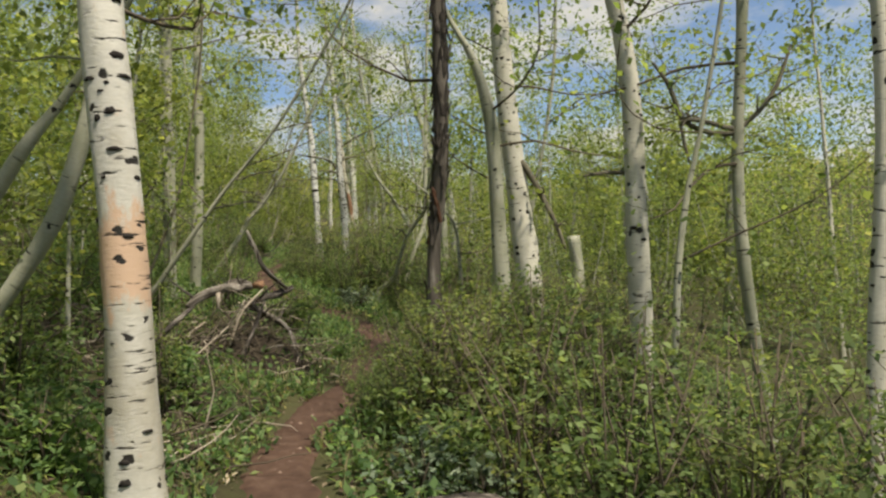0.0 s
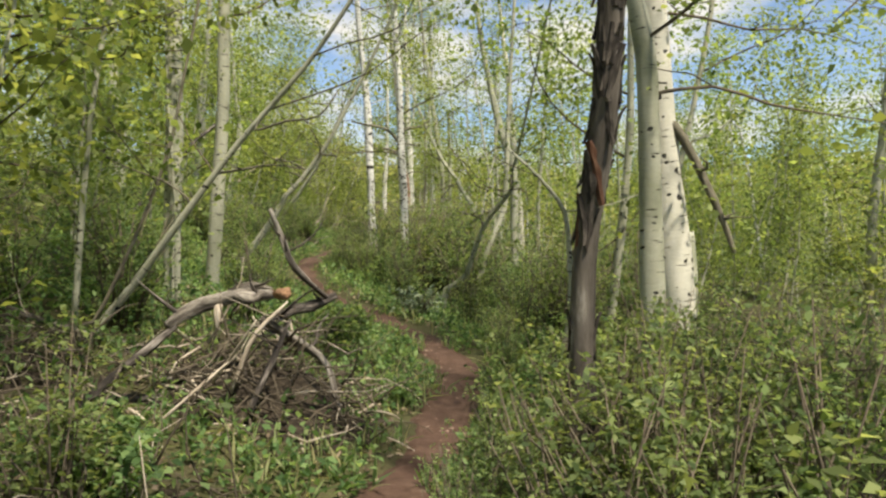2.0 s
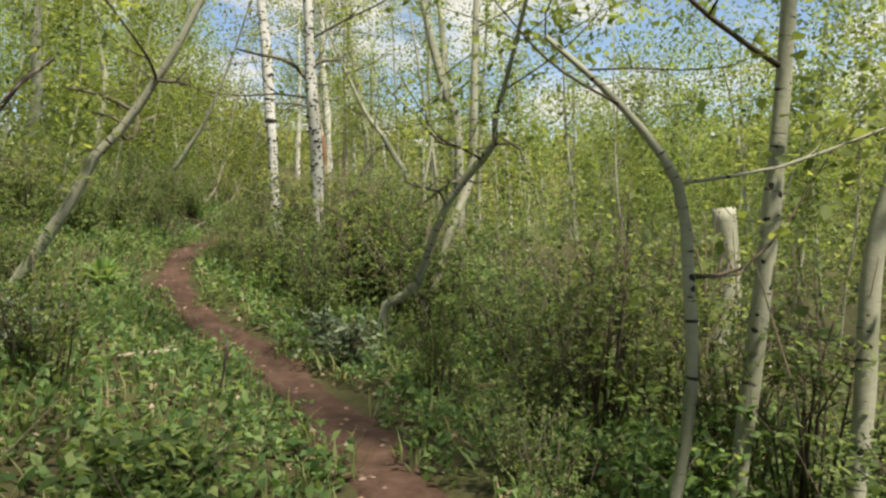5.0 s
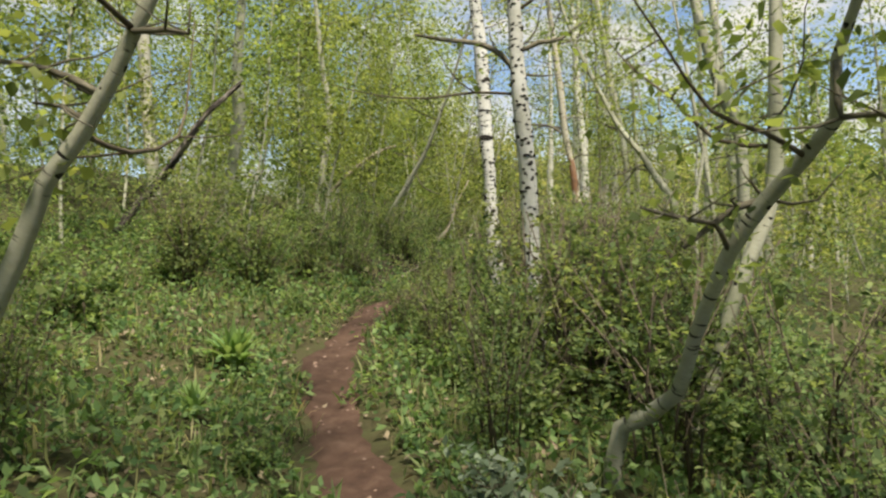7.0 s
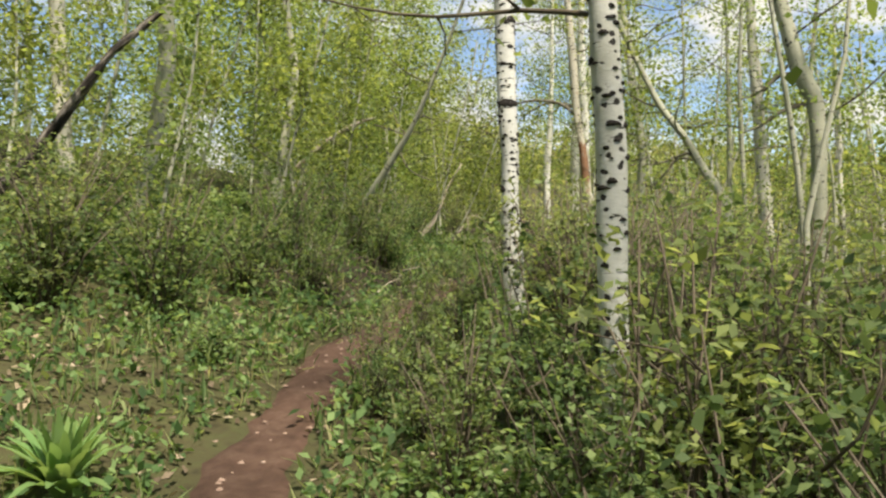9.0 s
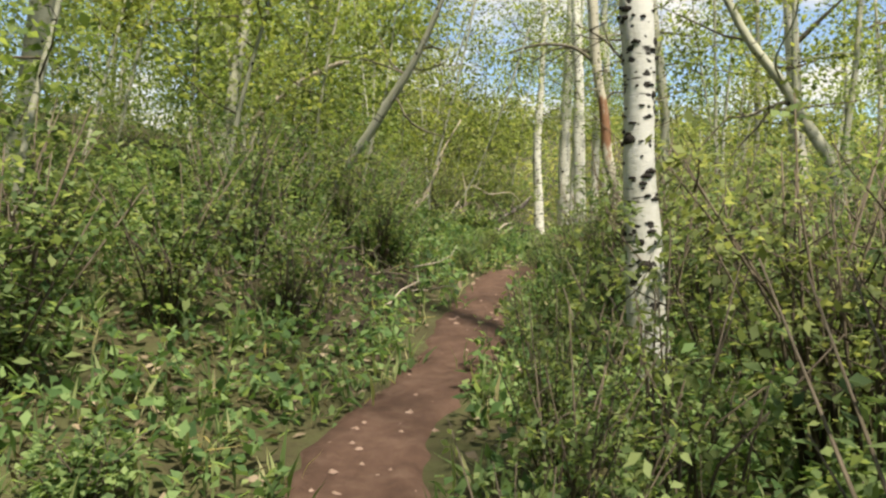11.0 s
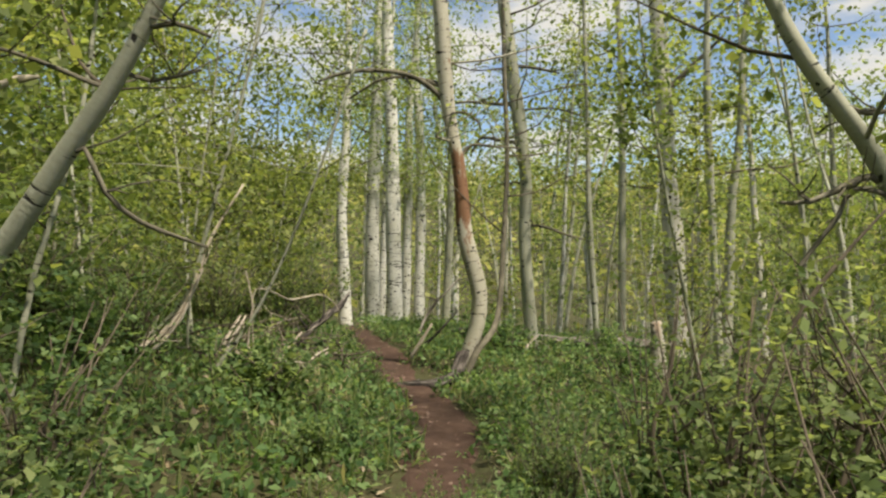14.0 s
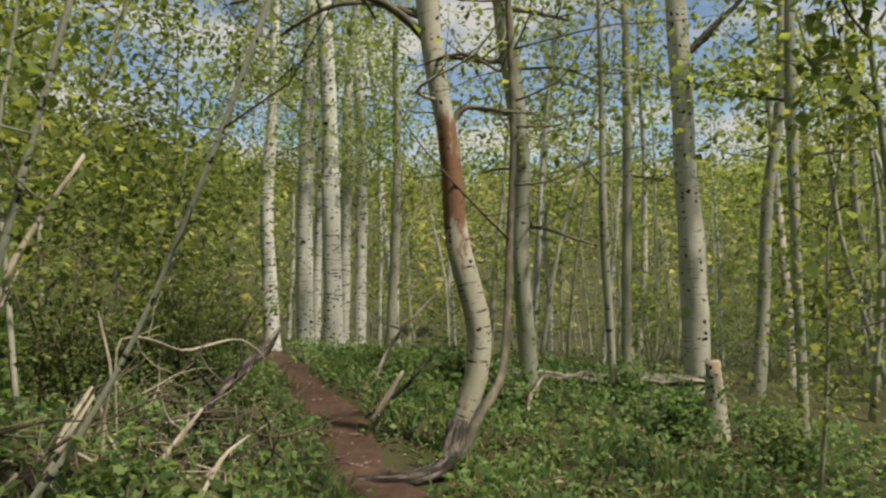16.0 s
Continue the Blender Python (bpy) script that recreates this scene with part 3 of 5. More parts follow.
right_a = aspen([(1.62, 6.68, 1.22, 0.092), (1.62, 6.66, 1.73, 0.088), (1.62, 6.64, 2.19, 0.083), (1.62, 6.61, 2.74, 0.083), (1.56, 6.58, 3.3, 0.078), (1.51, 6.57, 3.58, 0.074)], M_WHITE, 9.5, 'white-barked aspen with black eye scars, standing in shrubs', 6, leaves=800, limbs=8, first_limb=2.4,
      arms=[[(1.64, 6.71, 2.17, 0.019), (1.39, 6.6, 2.17, 0.016), (1.18, 6.5, 2.14, 0.01)]])
scars(right_a, 34, 0.5, 3.8, 5, 0.032)
aspen([(1.48, 5.24, 0.57, 0.024), (1.52, 5.25, 0.98, 0.024), (1.56, 5.25, 1.4, 0.022), (1.65, 5.26, 1.87, 0.019), (1.75, 5.26, 2.23, 0.016)], M_GREY, 3.4, 'slender pale aspen stem among leafy shrubs', 7, limbs=6, first_limb=1.3, leaves=260)
aspen([(2.43, 6.46, 0.97, 0.053), (2.39, 6.44, 1.37, 0.053), (2.37, 6.41, 1.9, 0.044), (2.39, 6.39, 2.43, 0.044), (2.43, 6.36, 2.96, 0.044), (2.46, 6.34, 3.45, 0.044)], M_GREY, 7.5, 'slender grey-green aspen rising out of the undergrowth', 8, leaves=800, limbs=9, first_limb=1.7,
      arms=[[(2.38, 6.39, 2.41, 0.024), (2.18, 6.36, 2.41, 0.022), (1.95, 6.33, 2.52, 0.022), (1.85, 6.29, 2.77, 0.018), (1.72, 6.25, 2.96, 0.011)],
            [(2.4, 6.39, 2.44, 0.024), (2.55, 6.38, 2.56, 0.02), (2.71, 6.38, 2.77, 0.018), (2.83, 6.36, 3.08, 0.011)],
            [(1.95, 6.28, 2.51, 0.017), (1.93, 6.24, 2.29, 0.013), (1.94, 6.19, 2.16, 0.009)]])
aspen([(2.63, 5.1, -0.03, 0.052), (2.67, 5.08, 0.52, 0.055), (2.71, 5.05, 1.14, 0.055), (2.76, 5.02, 1.73, 0.052)], M_WHITE, 7, 'thin white aspen stem in green shrubs', 9, leaves=800, limbs=6, first_limb=2)
aspen([(-3.54, 10.42, 2.03, 0.08), (-3.51, 10.37, 2.97, 0.08), (-3.5, 10.33, 3.84, 0.08), (-3.48, 10.29, 4.71, 0.073)], M_GREY, 9, 'slender grey-green aspen rising out of the undergrowth', 10, limbs=7, first_limb=2.2)
aspen([(-3.64, 11.9, 2.44, 0.075), (-3.57, 11.85, 3.44, 0.075), (-3.55, 11.81, 4.43, 0.062)], M_GREY, 8, 'slender grey-green aspen rising out of the undergrowth', 11, limbs=6, first_limb=2.2)
snag = aspen([(-0.07, 6.83, 0.6, 0.07), (-0.06, 6.82, 1.09, 0.064), (-0.06, 6.81, 1.36, 0.061), (-0.05, 6.8, 1.58, 0.058), (-0.03, 6.78, 1.77, 0.057), (0, 6.74, 1.99, 0.061), (0.03, 6.69, 2.21, 0.063), (0.05, 6.66, 2.43, 0.06), (0.07, 6.62, 3.0, 0.058), (0.08, 6.58, 3.64, 0.054)], M_SNAG, 8, 'dead grey-brown tree with split dark peeling bark', 12, limbs=5, first_limb=2.6, bare=True, name='dead_tree', straight=True)
bark_flakes(snag, 115, 1.45, 4.8, 15)
bark_flakes(snag, 9, 0.3, 1.3, 16)
aspen([(-3.46, 8.44, 0.79, 0.034), (-3.18, 8.38, 1.19, 0.03), (-2.94, 8.33, 1.45, 0.026), (-2.65, 8.28, 1.81, 0.023), (-2.19, 8.23, 2.38, 0.02), (-1.79, 8.19, 2.81, 0.018), (-1.52, 8.14, 3.13, 0.015)], M_GREY, 4.2, 'thin leaning sapling rooted by a heap of branches', 13, limbs=9, first_limb=0.9, leaves=900,
      arms=[[(-2.35, 8.26, 2.2, 0.009), (-2.16, 8.27, 2.23, 0.008), (-1.96, 8.28, 2.26, 0.006), (-1.76, 8.29, 2.23, 0.004)],
            [(-2.06, 8.21, 2.48, 0.01), (-1.85, 8.22, 2.54, 0.009), (-1.64, 8.23, 2.57, 0.007), (-1.5, 8.24, 2.75, 0.004)],
            [(-2.53, 8.25, 2.04, 0.008), (-2.68, 8.24, 2.15, 0.007), (-2.92, 8.22, 2.24, 0.006), (-3.11, 8.21, 2.33, 0.004)]])
aspen([(-3.21, 8.34, 1.21, 0.016), (-3.04, 8.34, 1.54, 0.015), (-2.87, 8.34, 1.92, 0.013), (-2.69, 8.33, 2.39, 0.011), (-2.59, 8.32, 2.86, 0.009)], M_LIMB, 3.2, 'thin dull sapling beside a leaning stem', 14, limbs=6, first_limb=0.7, leaves=500)
aspen([(0.55, 11.14, 0.64, 0.046), (0.63, 11.12, 1.22, 0.046), (0.69, 11.1, 1.71, 0.042), (0.77, 11.08, 2.46, 0.037), (0.81, 11.05, 3.08, 0.037)], M_GREY, 6, 'slender grey-green aspen rising out of the undergrowth', 15, limbs=6, first_limb=1.6)
aspen([(0.11, 10.64, 0.78, 0.027), (0.18, 10.62, 1.27, 0.027), (0.17, 10.6, 1.73, 0.025), (0.13, 10.59, 2.11, 0.021), (-0.1, 10.58, 2.43, 0.015), (-0.4, 10.57, 2.71, 0.01)], M_GREY, 0, 'thin curved grey stem bending at the top', 16, limbs=5, first_limb=1.0, leaves=500)
aspen([(0.93, 10.8, 0.58, 0.042), (0.99, 10.79, 1.19, 0.042), (1.04, 10.79, 1.8, 0.042), (1.17, 10.78, 2.33, 0.03)], M_GREY, 6, 'slender grey-green aspen rising out of the undergrowth', 17, limbs=6, first_limb=1.6)
aspen([(-1.33, 14.86, 1.1, 0.046), (-1.27, 14.81, 1.33, 0.045), (-1.13, 14.75, 1.4, 0.046), (-0.98, 14.64, 1.53, 0.04), (-0.89, 14.52, 1.8, 0.036), (-0.81, 14.4, 2, 0.035), (-0.72, 14.28, 2.2, 0.036), (-0.57, 14.17, 2.41, 0.035), (-0.42, 14.06, 2.57, 0.032), (-0.32, 13.94, 2.69, 0.027), (-0.33, 13.8, 2.89, 0.021), (-0.27, 13.68, 3.07, 0.019)], M_GREY, 4.5, 'aspen with a swept pale trunk bent up from the ground', 18, limbs=9, first_limb=1.5, flare=1.1, leaves=1500, straight=True,
      arms=[[(-0.56, 14.24, 2.42, 0.018), (-0.68, 14.18, 2.39, 0.015), (-0.8, 14.13, 2.31, 0.014), (-0.91, 14.07, 2.22, 0.009)],
            [(-0.78, 14.1, 2.32, 0.012), (-0.89, 14.08, 2.34, 0.01), (-0.99, 14.06, 2.37, 0.009), (-1.08, 14.04, 2.4, 0.006)],
            [(-0.34, 13.67, 2.65, 0.014), (-0.22, 13.65, 2.65, 0.013), (-0.15, 13.63, 2.6, 0.01), (-0.12, 13.61, 2.48, 0.006)]])
aspen([(-0.79, 15.42, 1.56, 0.043), (-0.69, 15.44, 1.91, 0.043), (-0.6, 15.45, 2.14, 0.043), (-0.44, 15.48, 2.56, 0.043), (-0.4, 15.48, 3.14, 0.039)], M_GREY, 6.5, 'slender grey-green aspen rising out of the undergrowth', 19, limbs=6, first_limb=1.2)
aspen([(-3.3, 12.93, 2.24, 0.04), (-3.14, 12.91, 2.52, 0.035), (-2.96, 12.9, 2.69, 0.034), (-2.81, 12.89, 2.88, 0.031), (-2.7, 12.87, 3.03, 0.029), (-2.55, 12.86, 3.25, 0.024)], M_GREY, 4.6, 'grey aspen leaning over the slope with bare side limbs', 20, limbs=7, first_limb=0.9,
      arms=[[(-2.88, 12.9, 2.83, 0.017), (-2.96, 12.86, 2.88, 0.016), (-3.05, 12.82, 2.92, 0.013), (-3.15, 12.77, 2.94, 0.011), (-3.27, 12.73, 2.96, 0.007)],
            [(-2.94, 12.89, 2.74, 0.011), (-3.02, 12.87, 2.79, 0.01), (-3.13, 12.85, 2.81, 0.006)],
            [(-2.67, 12.83, 3.01, 0.011), (-2.56, 12.85, 3.01, 0.011), (-2.48, 12.87, 2.99, 0.007), (-2.47, 12.87, 3.08, 0.005)]])
pair_r = aspen([(-2.19, 17.21, 2.16, 0.07), (-2.2, 17.2, 2.49, 0.07), (-2.2, 17.18, 3, 0.07), (-2.23, 17.16, 3.44, 0.07), (-2.25, 17.14, 3.92, 0.066)], M_HEAVY, 9, 'white aspen thickly marked with black scars', 21, limbs=8, first_limb=2.0, sides=16,
      arms=[[(-2.32, 17.5, 3.91, 0.027), (-2.45, 17.41, 4.08, 0.027), (-2.6, 17.3, 4.16, 0.025), (-2.87, 17.16, 4.19, 0.02), (-3.11, 17.03, 4.23, 0.012)],
            [(-2.3, 17.5, 4.12, 0.022), (-2.14, 17.59, 4.2, 0.02), (-1.97, 17.67, 4.23, 0.015), (-1.78, 17.76, 4.38, 0.01)]])
scars(pair_r, 150, 0.3, 3.4, 8, 0.034)
west = aspen([(-3.21, 20.02, 2.27, 0.093), (-3.22, 20.02, 2.46, 0.091), (-3.22, 20.02, 2.64, 0.087), (-3.24, 20.01, 2.83, 0.082), (-3.25, 20.01, 3.11, 0.078), (-3.25, 20.01, 3.39, 0.078), (-3.27, 20, 3.67, 0.08), (-3.3, 20.05, 4.3, 0.08), (-3.34, 20.11, 4.97, 0.08)], M_HEAVY, 9.5, 'white aspen with large black eyes close by the footpath', 22, limbs=8, first_limb=3.0, sides=22,
      arms=[[(-3.37, 19.99, 3.52, 0.006), (-3.42, 19.96, 3.57, 0.005), (-3.49, 19.93, 3.61, 0.004), (-3.55, 19.9, 3.63, 0.003)]])
scars(west, 260, 0.1, 3.6, 9, 0.025)
scars(west, 34, 0.9, 3.6, 12, 0.044)
scars(west, 26, 0.5, 3.8, 13, 0.06)
aspen([(-7.59, 21.11, 3.42, 0.081), (-7.48, 21.12, 4, 0.081), (-7.37, 21.14, 4.66, 0.092), (-7.38, 21.12, 5.25, 0.081), (-7.34, 21.12, 5.69, 0.073)], M_GREY, 8, 'grey aspen with a black knot on the slope', 23, limbs=7, first_limb=2)
aspen([(-8.07, 25.23, 3.99, 0.071), (-7.97, 25.24, 4.6, 0.071), (-7.84, 25.26, 5.52, 0.066), (-7.95, 25.2, 6.43, 0.056)], M_GREY, 8, 'slender grey-green aspen rising out of the undergrowth', 24, limbs=6)
aspen([(-10.2, 22.81, 4.38, 0.117), (-10.24, 22.78, 5.14, 0.113), (-10.27, 22.75, 5.95, 0.113), (-10.28, 22.73, 6.49, 0.113)], M_WHITE, 9, 'white-barked aspen with black eye scars, standing in shrubs', 25, limbs=7, first_limb=2.5)
aspen([(2.28, 16.65, 0.21, 0.122), (2.51, 16.66, 0.73, 0.139), (2.61, 16.67, 1.4, 0.122), (2.54, 16.67, 2.23, 0.127)], M_GREY, 0, 'broken weathered aspen stump with shredded top', 26, limbs=0, name='tree_stump')
aspen([(-5.96, 23.87, 3.46, 0.051), (-5.8, 23.81, 3.64, 0.048), (-5.58, 23.74, 3.94, 0.042), (-5.39, 23.68, 4.18, 0.036), (-5.21, 23.61, 4.46, 0.03), (-5.09, 23.55, 4.67, 0.027)], M_GREY, 5, 'grey aspen leaning over the uphill thicket', 27, limbs=8, first_limb=0.9,
      arms=[[(-5.49, 23.71, 3.96, 0.01), (-5.41, 23.71, 3.79, 0.01), (-5.27, 23.71, 3.67, 0.01), (-5.01, 23.69, 3.57, 0.006)],
            [(-5.25, 23.63, 4.41, 0.012), (-5.11, 23.59, 4.42, 0.011), (-4.97, 23.56, 4.36, 0.007)],
            [(-5.38, 23.69, 4.27, 0.011), (-5.23, 23.68, 4.22, 0.01), (-5.03, 23.66, 4.26, 0.006)],
            [(-5.39, 23.69, 4.19, 0.012), (-5.5, 23.67, 4.23, 0.011), (-5.65, 23.64, 4.29, 0.01), (-5.85, 23.62, 4.35, 0.007)]])
aspen([(-1.22, 24.71, 2.54, 0.069), (-1.24, 24.7, 2.87, 0.066), (-1.28, 24.68, 3.31, 0.062), (-1.43, 24.68, 3.57, 0.062), (-1.61, 24.69, 3.86, 0.058), (-1.77, 24.69, 4.16, 0.053), (-2.09, 24.69, 4.6, 0.047), (-2.26, 24.7, 4.93, 0.04)], M_GREY, 6, 'pale aspen bowed in a long arc', 28, limbs=8, first_limb=1.5, leaves=1200,
      arms=[[(-1.74, 24.69, 3.97, 0.022), (-1.94, 24.65, 3.9, 0.02), (-2.12, 24.61, 3.83, 0.016), (-2.3, 24.57, 3.82, 0.009)],
            [(-1.87, 24.64, 3.9, 0.014), (-1.99, 24.58, 3.75, 0.012), (-2.22, 24.54, 3.49, 0.011), (-2.47, 24.51, 3.14, 0.007)],
            [(-1.81, 24.68, 4.32, 0.016), (-1.64, 24.74, 4.33, 0.013), (-1.43, 24.78, 4.4, 0.007)]])
aspen([(-0.19, 24.3, 2.47, 0.098), (-0.19, 24.27, 3.36, 0.102), (-0.2, 24.25, 4.02, 0.102), (-0.25, 24.24, 4.51, 0.102), (-0.4, 24.24, 4.87, 0.102), (-0.48, 24.23, 5.14, 0.098)], M_GREY, 7, 'smooth grey aspen curving to one side', 29, limbs=7, first_limb=2,
      arms=[[(-0.37, 24.25, 4.47, 0.027), (-0.62, 24.19, 4.4, 0.022), (-0.88, 24.14, 4.22, 0.017), (-1.09, 24.09, 4.13, 0.011)],
            [(-0.42, 24.24, 4.87, 0.027), (-0.65, 24.18, 4.84, 0.022), (-0.91, 24.13, 4.63, 0.017), (-1.14, 24.08, 4.54, 0.011)]])
grove_tree = aspen([(-5.33, 36.16, 2.89, 0.123), (-5.35, 36.09, 3.8, 0.114), (-5.38, 36.03, 4.53, 0.105), (-5.35, 35.96, 5.26, 0.096)], M_GROVE, 11, 'tall white aspen in a close grove by the path', 30, limbs=11, first_limb=2.7, leaf=0.065, leaves=4400, spread=0.26, group='aspen grove')
scars(grove_tree, 46, 0.3, 5.0, 70, 0.038)
grove_tree = aspen([(-4.88, 38.45, 2.75, 0.161), (-4.88, 38.34, 4.04, 0.15), (-4.85, 38.23, 5.32, 0.145), (-4.77, 38.09, 6.92, 0.134)], M_GROVE, 11, 'tall white aspen in a close grove by the path', 31, limbs=11, first_limb=2.7, leaf=0.065, leaves=4400, spread=0.26, group='aspen grove')
scars(grove_tree, 46, 0.3, 5.0, 71, 0.038)
grove_tree = aspen([(-4.69, 38.93, 2.83, 0.083), (-4.64, 38.81, 4.27, 0.078), (-4.57, 38.66, 5.92, 0.072)], M_GROVE, 11, 'tall white aspen in a close grove by the path', 32, limbs=11, first_limb=2.7, leaf=0.065, leaves=4400, spread=0.26, group='aspen grove')
scars(grove_tree, 46, 0.3, 5.0, 72, 0.038)
grove_tree = aspen([(-4.39, 37.22, 2.51, 0.178), (-4.39, 37.13, 3.6, 0.163), (-4.41, 37.01, 4.98, 0.149), (-4.42, 36.9, 6.36, 0.134), (-4.49, 36.76, 8.14, 0.119)], M_GROVE, 11, 'tall white aspen in a close grove by the path', 33, limbs=11, first_limb=2.7, leaf=0.065, leaves=4400, spread=0.26, group='aspen grove')
scars(grove_tree, 46, 0.3, 5.0, 73, 0.038)
grove_tree = aspen([(-4.16, 40.21, 2.64, 0.12), (-4.1, 40.04, 4.55, 0.114), (-4.05, 39.88, 6.46, 0.108)], M_GROVE, 11, 'tall white aspen in a close grove by the path', 34, limbs=11, first_limb=2.7, leaf=0.065, leaves=4400, spread=0.26, group='aspen grove')
scars(grove_tree, 46, 0.3, 5.0, 74, 0.038)
grove_tree = aspen([(-3.83, 40.29, 2.51, 0.133), (-3.79, 40.16, 4.07, 0.121), (-3.77, 40.02, 5.75, 0.121), (-3.8, 39.89, 7.31, 0.108)], M_GROVE, 11, 'tall white aspen in a close grove by the path', 35, limbs=11, first_limb=2.7, leaf=0.065, leaves=4400, spread=0.26, group='aspen grove')
scars(grove_tree, 46, 0.3, 5.0, 75, 0.038)
aspen([(-3.11, 40.78, 3.08, 0.1), (-3.04, 40.65, 4.7, 0.093), (-2.99, 40.5, 6.43, 0.087)], M_GREY, 7, 'thin grey aspen at the edge of a grove', 36, limbs=11, first_limb=1.6, leaf=0.065, leaves=1300, spread=0.26, group='aspen grove')
aspen([(-3.62, 29.3, 2.24, 0.10), (-3.56, 29.28, 2.57, 0.085), (-3.44, 29.26, 2.94, 0.086), (-3.41, 29.25, 3.25, 0.086), (-3.47, 29.24, 3.55, 0.086), (-3.56, 29.23, 3.89, 0.082), (-3.59, 29.21, 4.25, 0.077), (-3.63, 29.19, 4.66, 0.073), (-3.73, 29.16, 5.21, 0.077), (-3.78, 29.13, 5.76, 0.087), (-3.8, 29.11, 6.13, 0.082)], M_RUST, 7.5, 'crooked aspen with orange peeled bark, rooted at the path', 40, limbs=14, first_limb=2.3, flare=1.0, leaves=700,
      arms=[[(-3.77, 29.17, 5.35, 0.039), (-3.93, 29.14, 5.5, 0.034), (-4.16, 29.1, 5.62, 0.029), (-4.52, 29.09, 5.67, 0.025), (-4.87, 29.08, 5.63, 0.018), (-5.12, 29.07, 5.54, 0.011)],
            [(-4.04, 29.18, 5.6, 0.021), (-4.29, 29.26, 5.64, 0.018), (-4.52, 29.35, 5.61, 0.016), (-4.81, 29.46, 5.45, 0.012)],
            [(-3.58, 29.2, 4.8, 0.021), (-3.47, 29.25, 4.9, 0.018), (-3.23, 29.3, 4.89, 0.014), (-2.94, 29.34, 4.88, 0.009)]])
aspen([(-2.49, 31.42, 2.47, 0.096), (-2.55, 31.36, 3.19, 0.084), (-2.6, 31.3, 3.98, 0.081), (-2.58, 31.24, 4.7, 0.084), (-2.66, 31.19, 5.42, 0.09), (-2.77, 31.13, 6.2, 0.09), (-2.86, 31.08, 6.92, 0.084)], M_GREY, 9, 'grey aspen with many bare side twigs', 41, limbs=24, first_limb=1.8, leaves=500,
      arms=[[(-2.72, 31.17, 5.75, 0.03), (-2.99, 31.19, 5.77, 0.027), (-3.29, 31.21, 5.8, 0.021), (-3.5, 31.23, 5.79, 0.015)],
            [(-2.64, 31.2, 5.24, 0.027), (-2.94, 31.22, 5.29, 0.024), (-3.18, 31.24, 5.32, 0.021), (-3.3, 31.27, 5.13, 0.015)],
            [(-2.6, 31.29, 4.16, 0.024), (-2.35, 31.27, 4.14, 0.021), (-2.05, 31.25, 4.03, 0.018), (-1.81, 31.23, 3.96, 0.012)],
            [(-2.77, 31.13, 6.26, 0.027), (-2.5, 31.11, 6.24, 0.024), (-2.14, 31.08, 6.16, 0.015)]])
aspen([(-3.56, 29.1, 2.46, 0.042), (-3.43, 29.16, 2.71, 0.038), (-3.26, 29.33, 2.88, 0.034), (-3.16, 29.5, 3.19, 0.03), (-3.09, 29.63, 3.95, 0.029), (-3.04, 29.66, 4.84, 0.027), (-3.06, 29.68, 5.85, 0.024)], M_LIMB, 7.5, 'thin dull stem forking from the foot of a crooked aspen', 42, limbs=16, first_limb=1.5, bare=True, straight=True, flare=1.0)
aspen([(0.14, 33.28, 2.76, 0.172), (0.1, 33.22, 3.51, 0.165), (0.04, 33.16, 4.33, 0.157), (-0.04, 33.1, 5.15, 0.142), (-0.1, 33.02, 6.19, 0.131), (-0.2, 32.94, 7.24, 0.123)], M_WHITE, 10, 'large pale aspen on the falling slope', 43, limbs=8, first_limb=3,
      arms=[[(-0.01, 32.99, 6.43, 0.052), (0.27, 32.94, 6.71, 0.041), (0.58, 32.89, 7, 0.03), (0.8, 32.86, 7.22, 0.019)]])
aspen([(-0.61, 29.77, 3.31, 0.043), (-0.66, 29.71, 4.17, 0.043), (-0.71, 29.64, 5.08, 0.046), (-0.74, 29.56, 6.09, 0.04)], M_GREY, 7.5, 'slender grey-green aspen rising out of the undergrowth', 44, limbs=6)
aspen([(-1.55, 31.64, 2.42, 0.047), (-1.63, 31.56, 3.54, 0.044), (-1.68, 31.49, 4.35, 0.041), (-1.7, 31.42, 5.28, 0.031)], M_GREY, 6.5, 'slender grey-green aspen rising out of the undergrowth', 45, limbs=6)
aspen([(-0.68, 33.58, 2.46, 0.065), (-0.69, 33.49, 3.52, 0.061), (-0.69, 33.39, 4.74, 0.061), (-0.71, 33.27, 6.26, 0.05)], M_GREY, 8, 'slender grey-green aspen rising out of the undergrowth', 46, limbs=6)
aspen([(-6.15, 26.57, 2.85, 0.016), (-5.94, 26.82, 3.16, 0.018), (-5.78, 27.06, 3.76, 0.014), (-5.54, 27.2, 4.23, 0.009)], M_PALE, 0, 'thin bleached stem leaning out of the green bank', 47, limbs=4, first_limb=0.6, leaves=200, name='leaning_sapling')



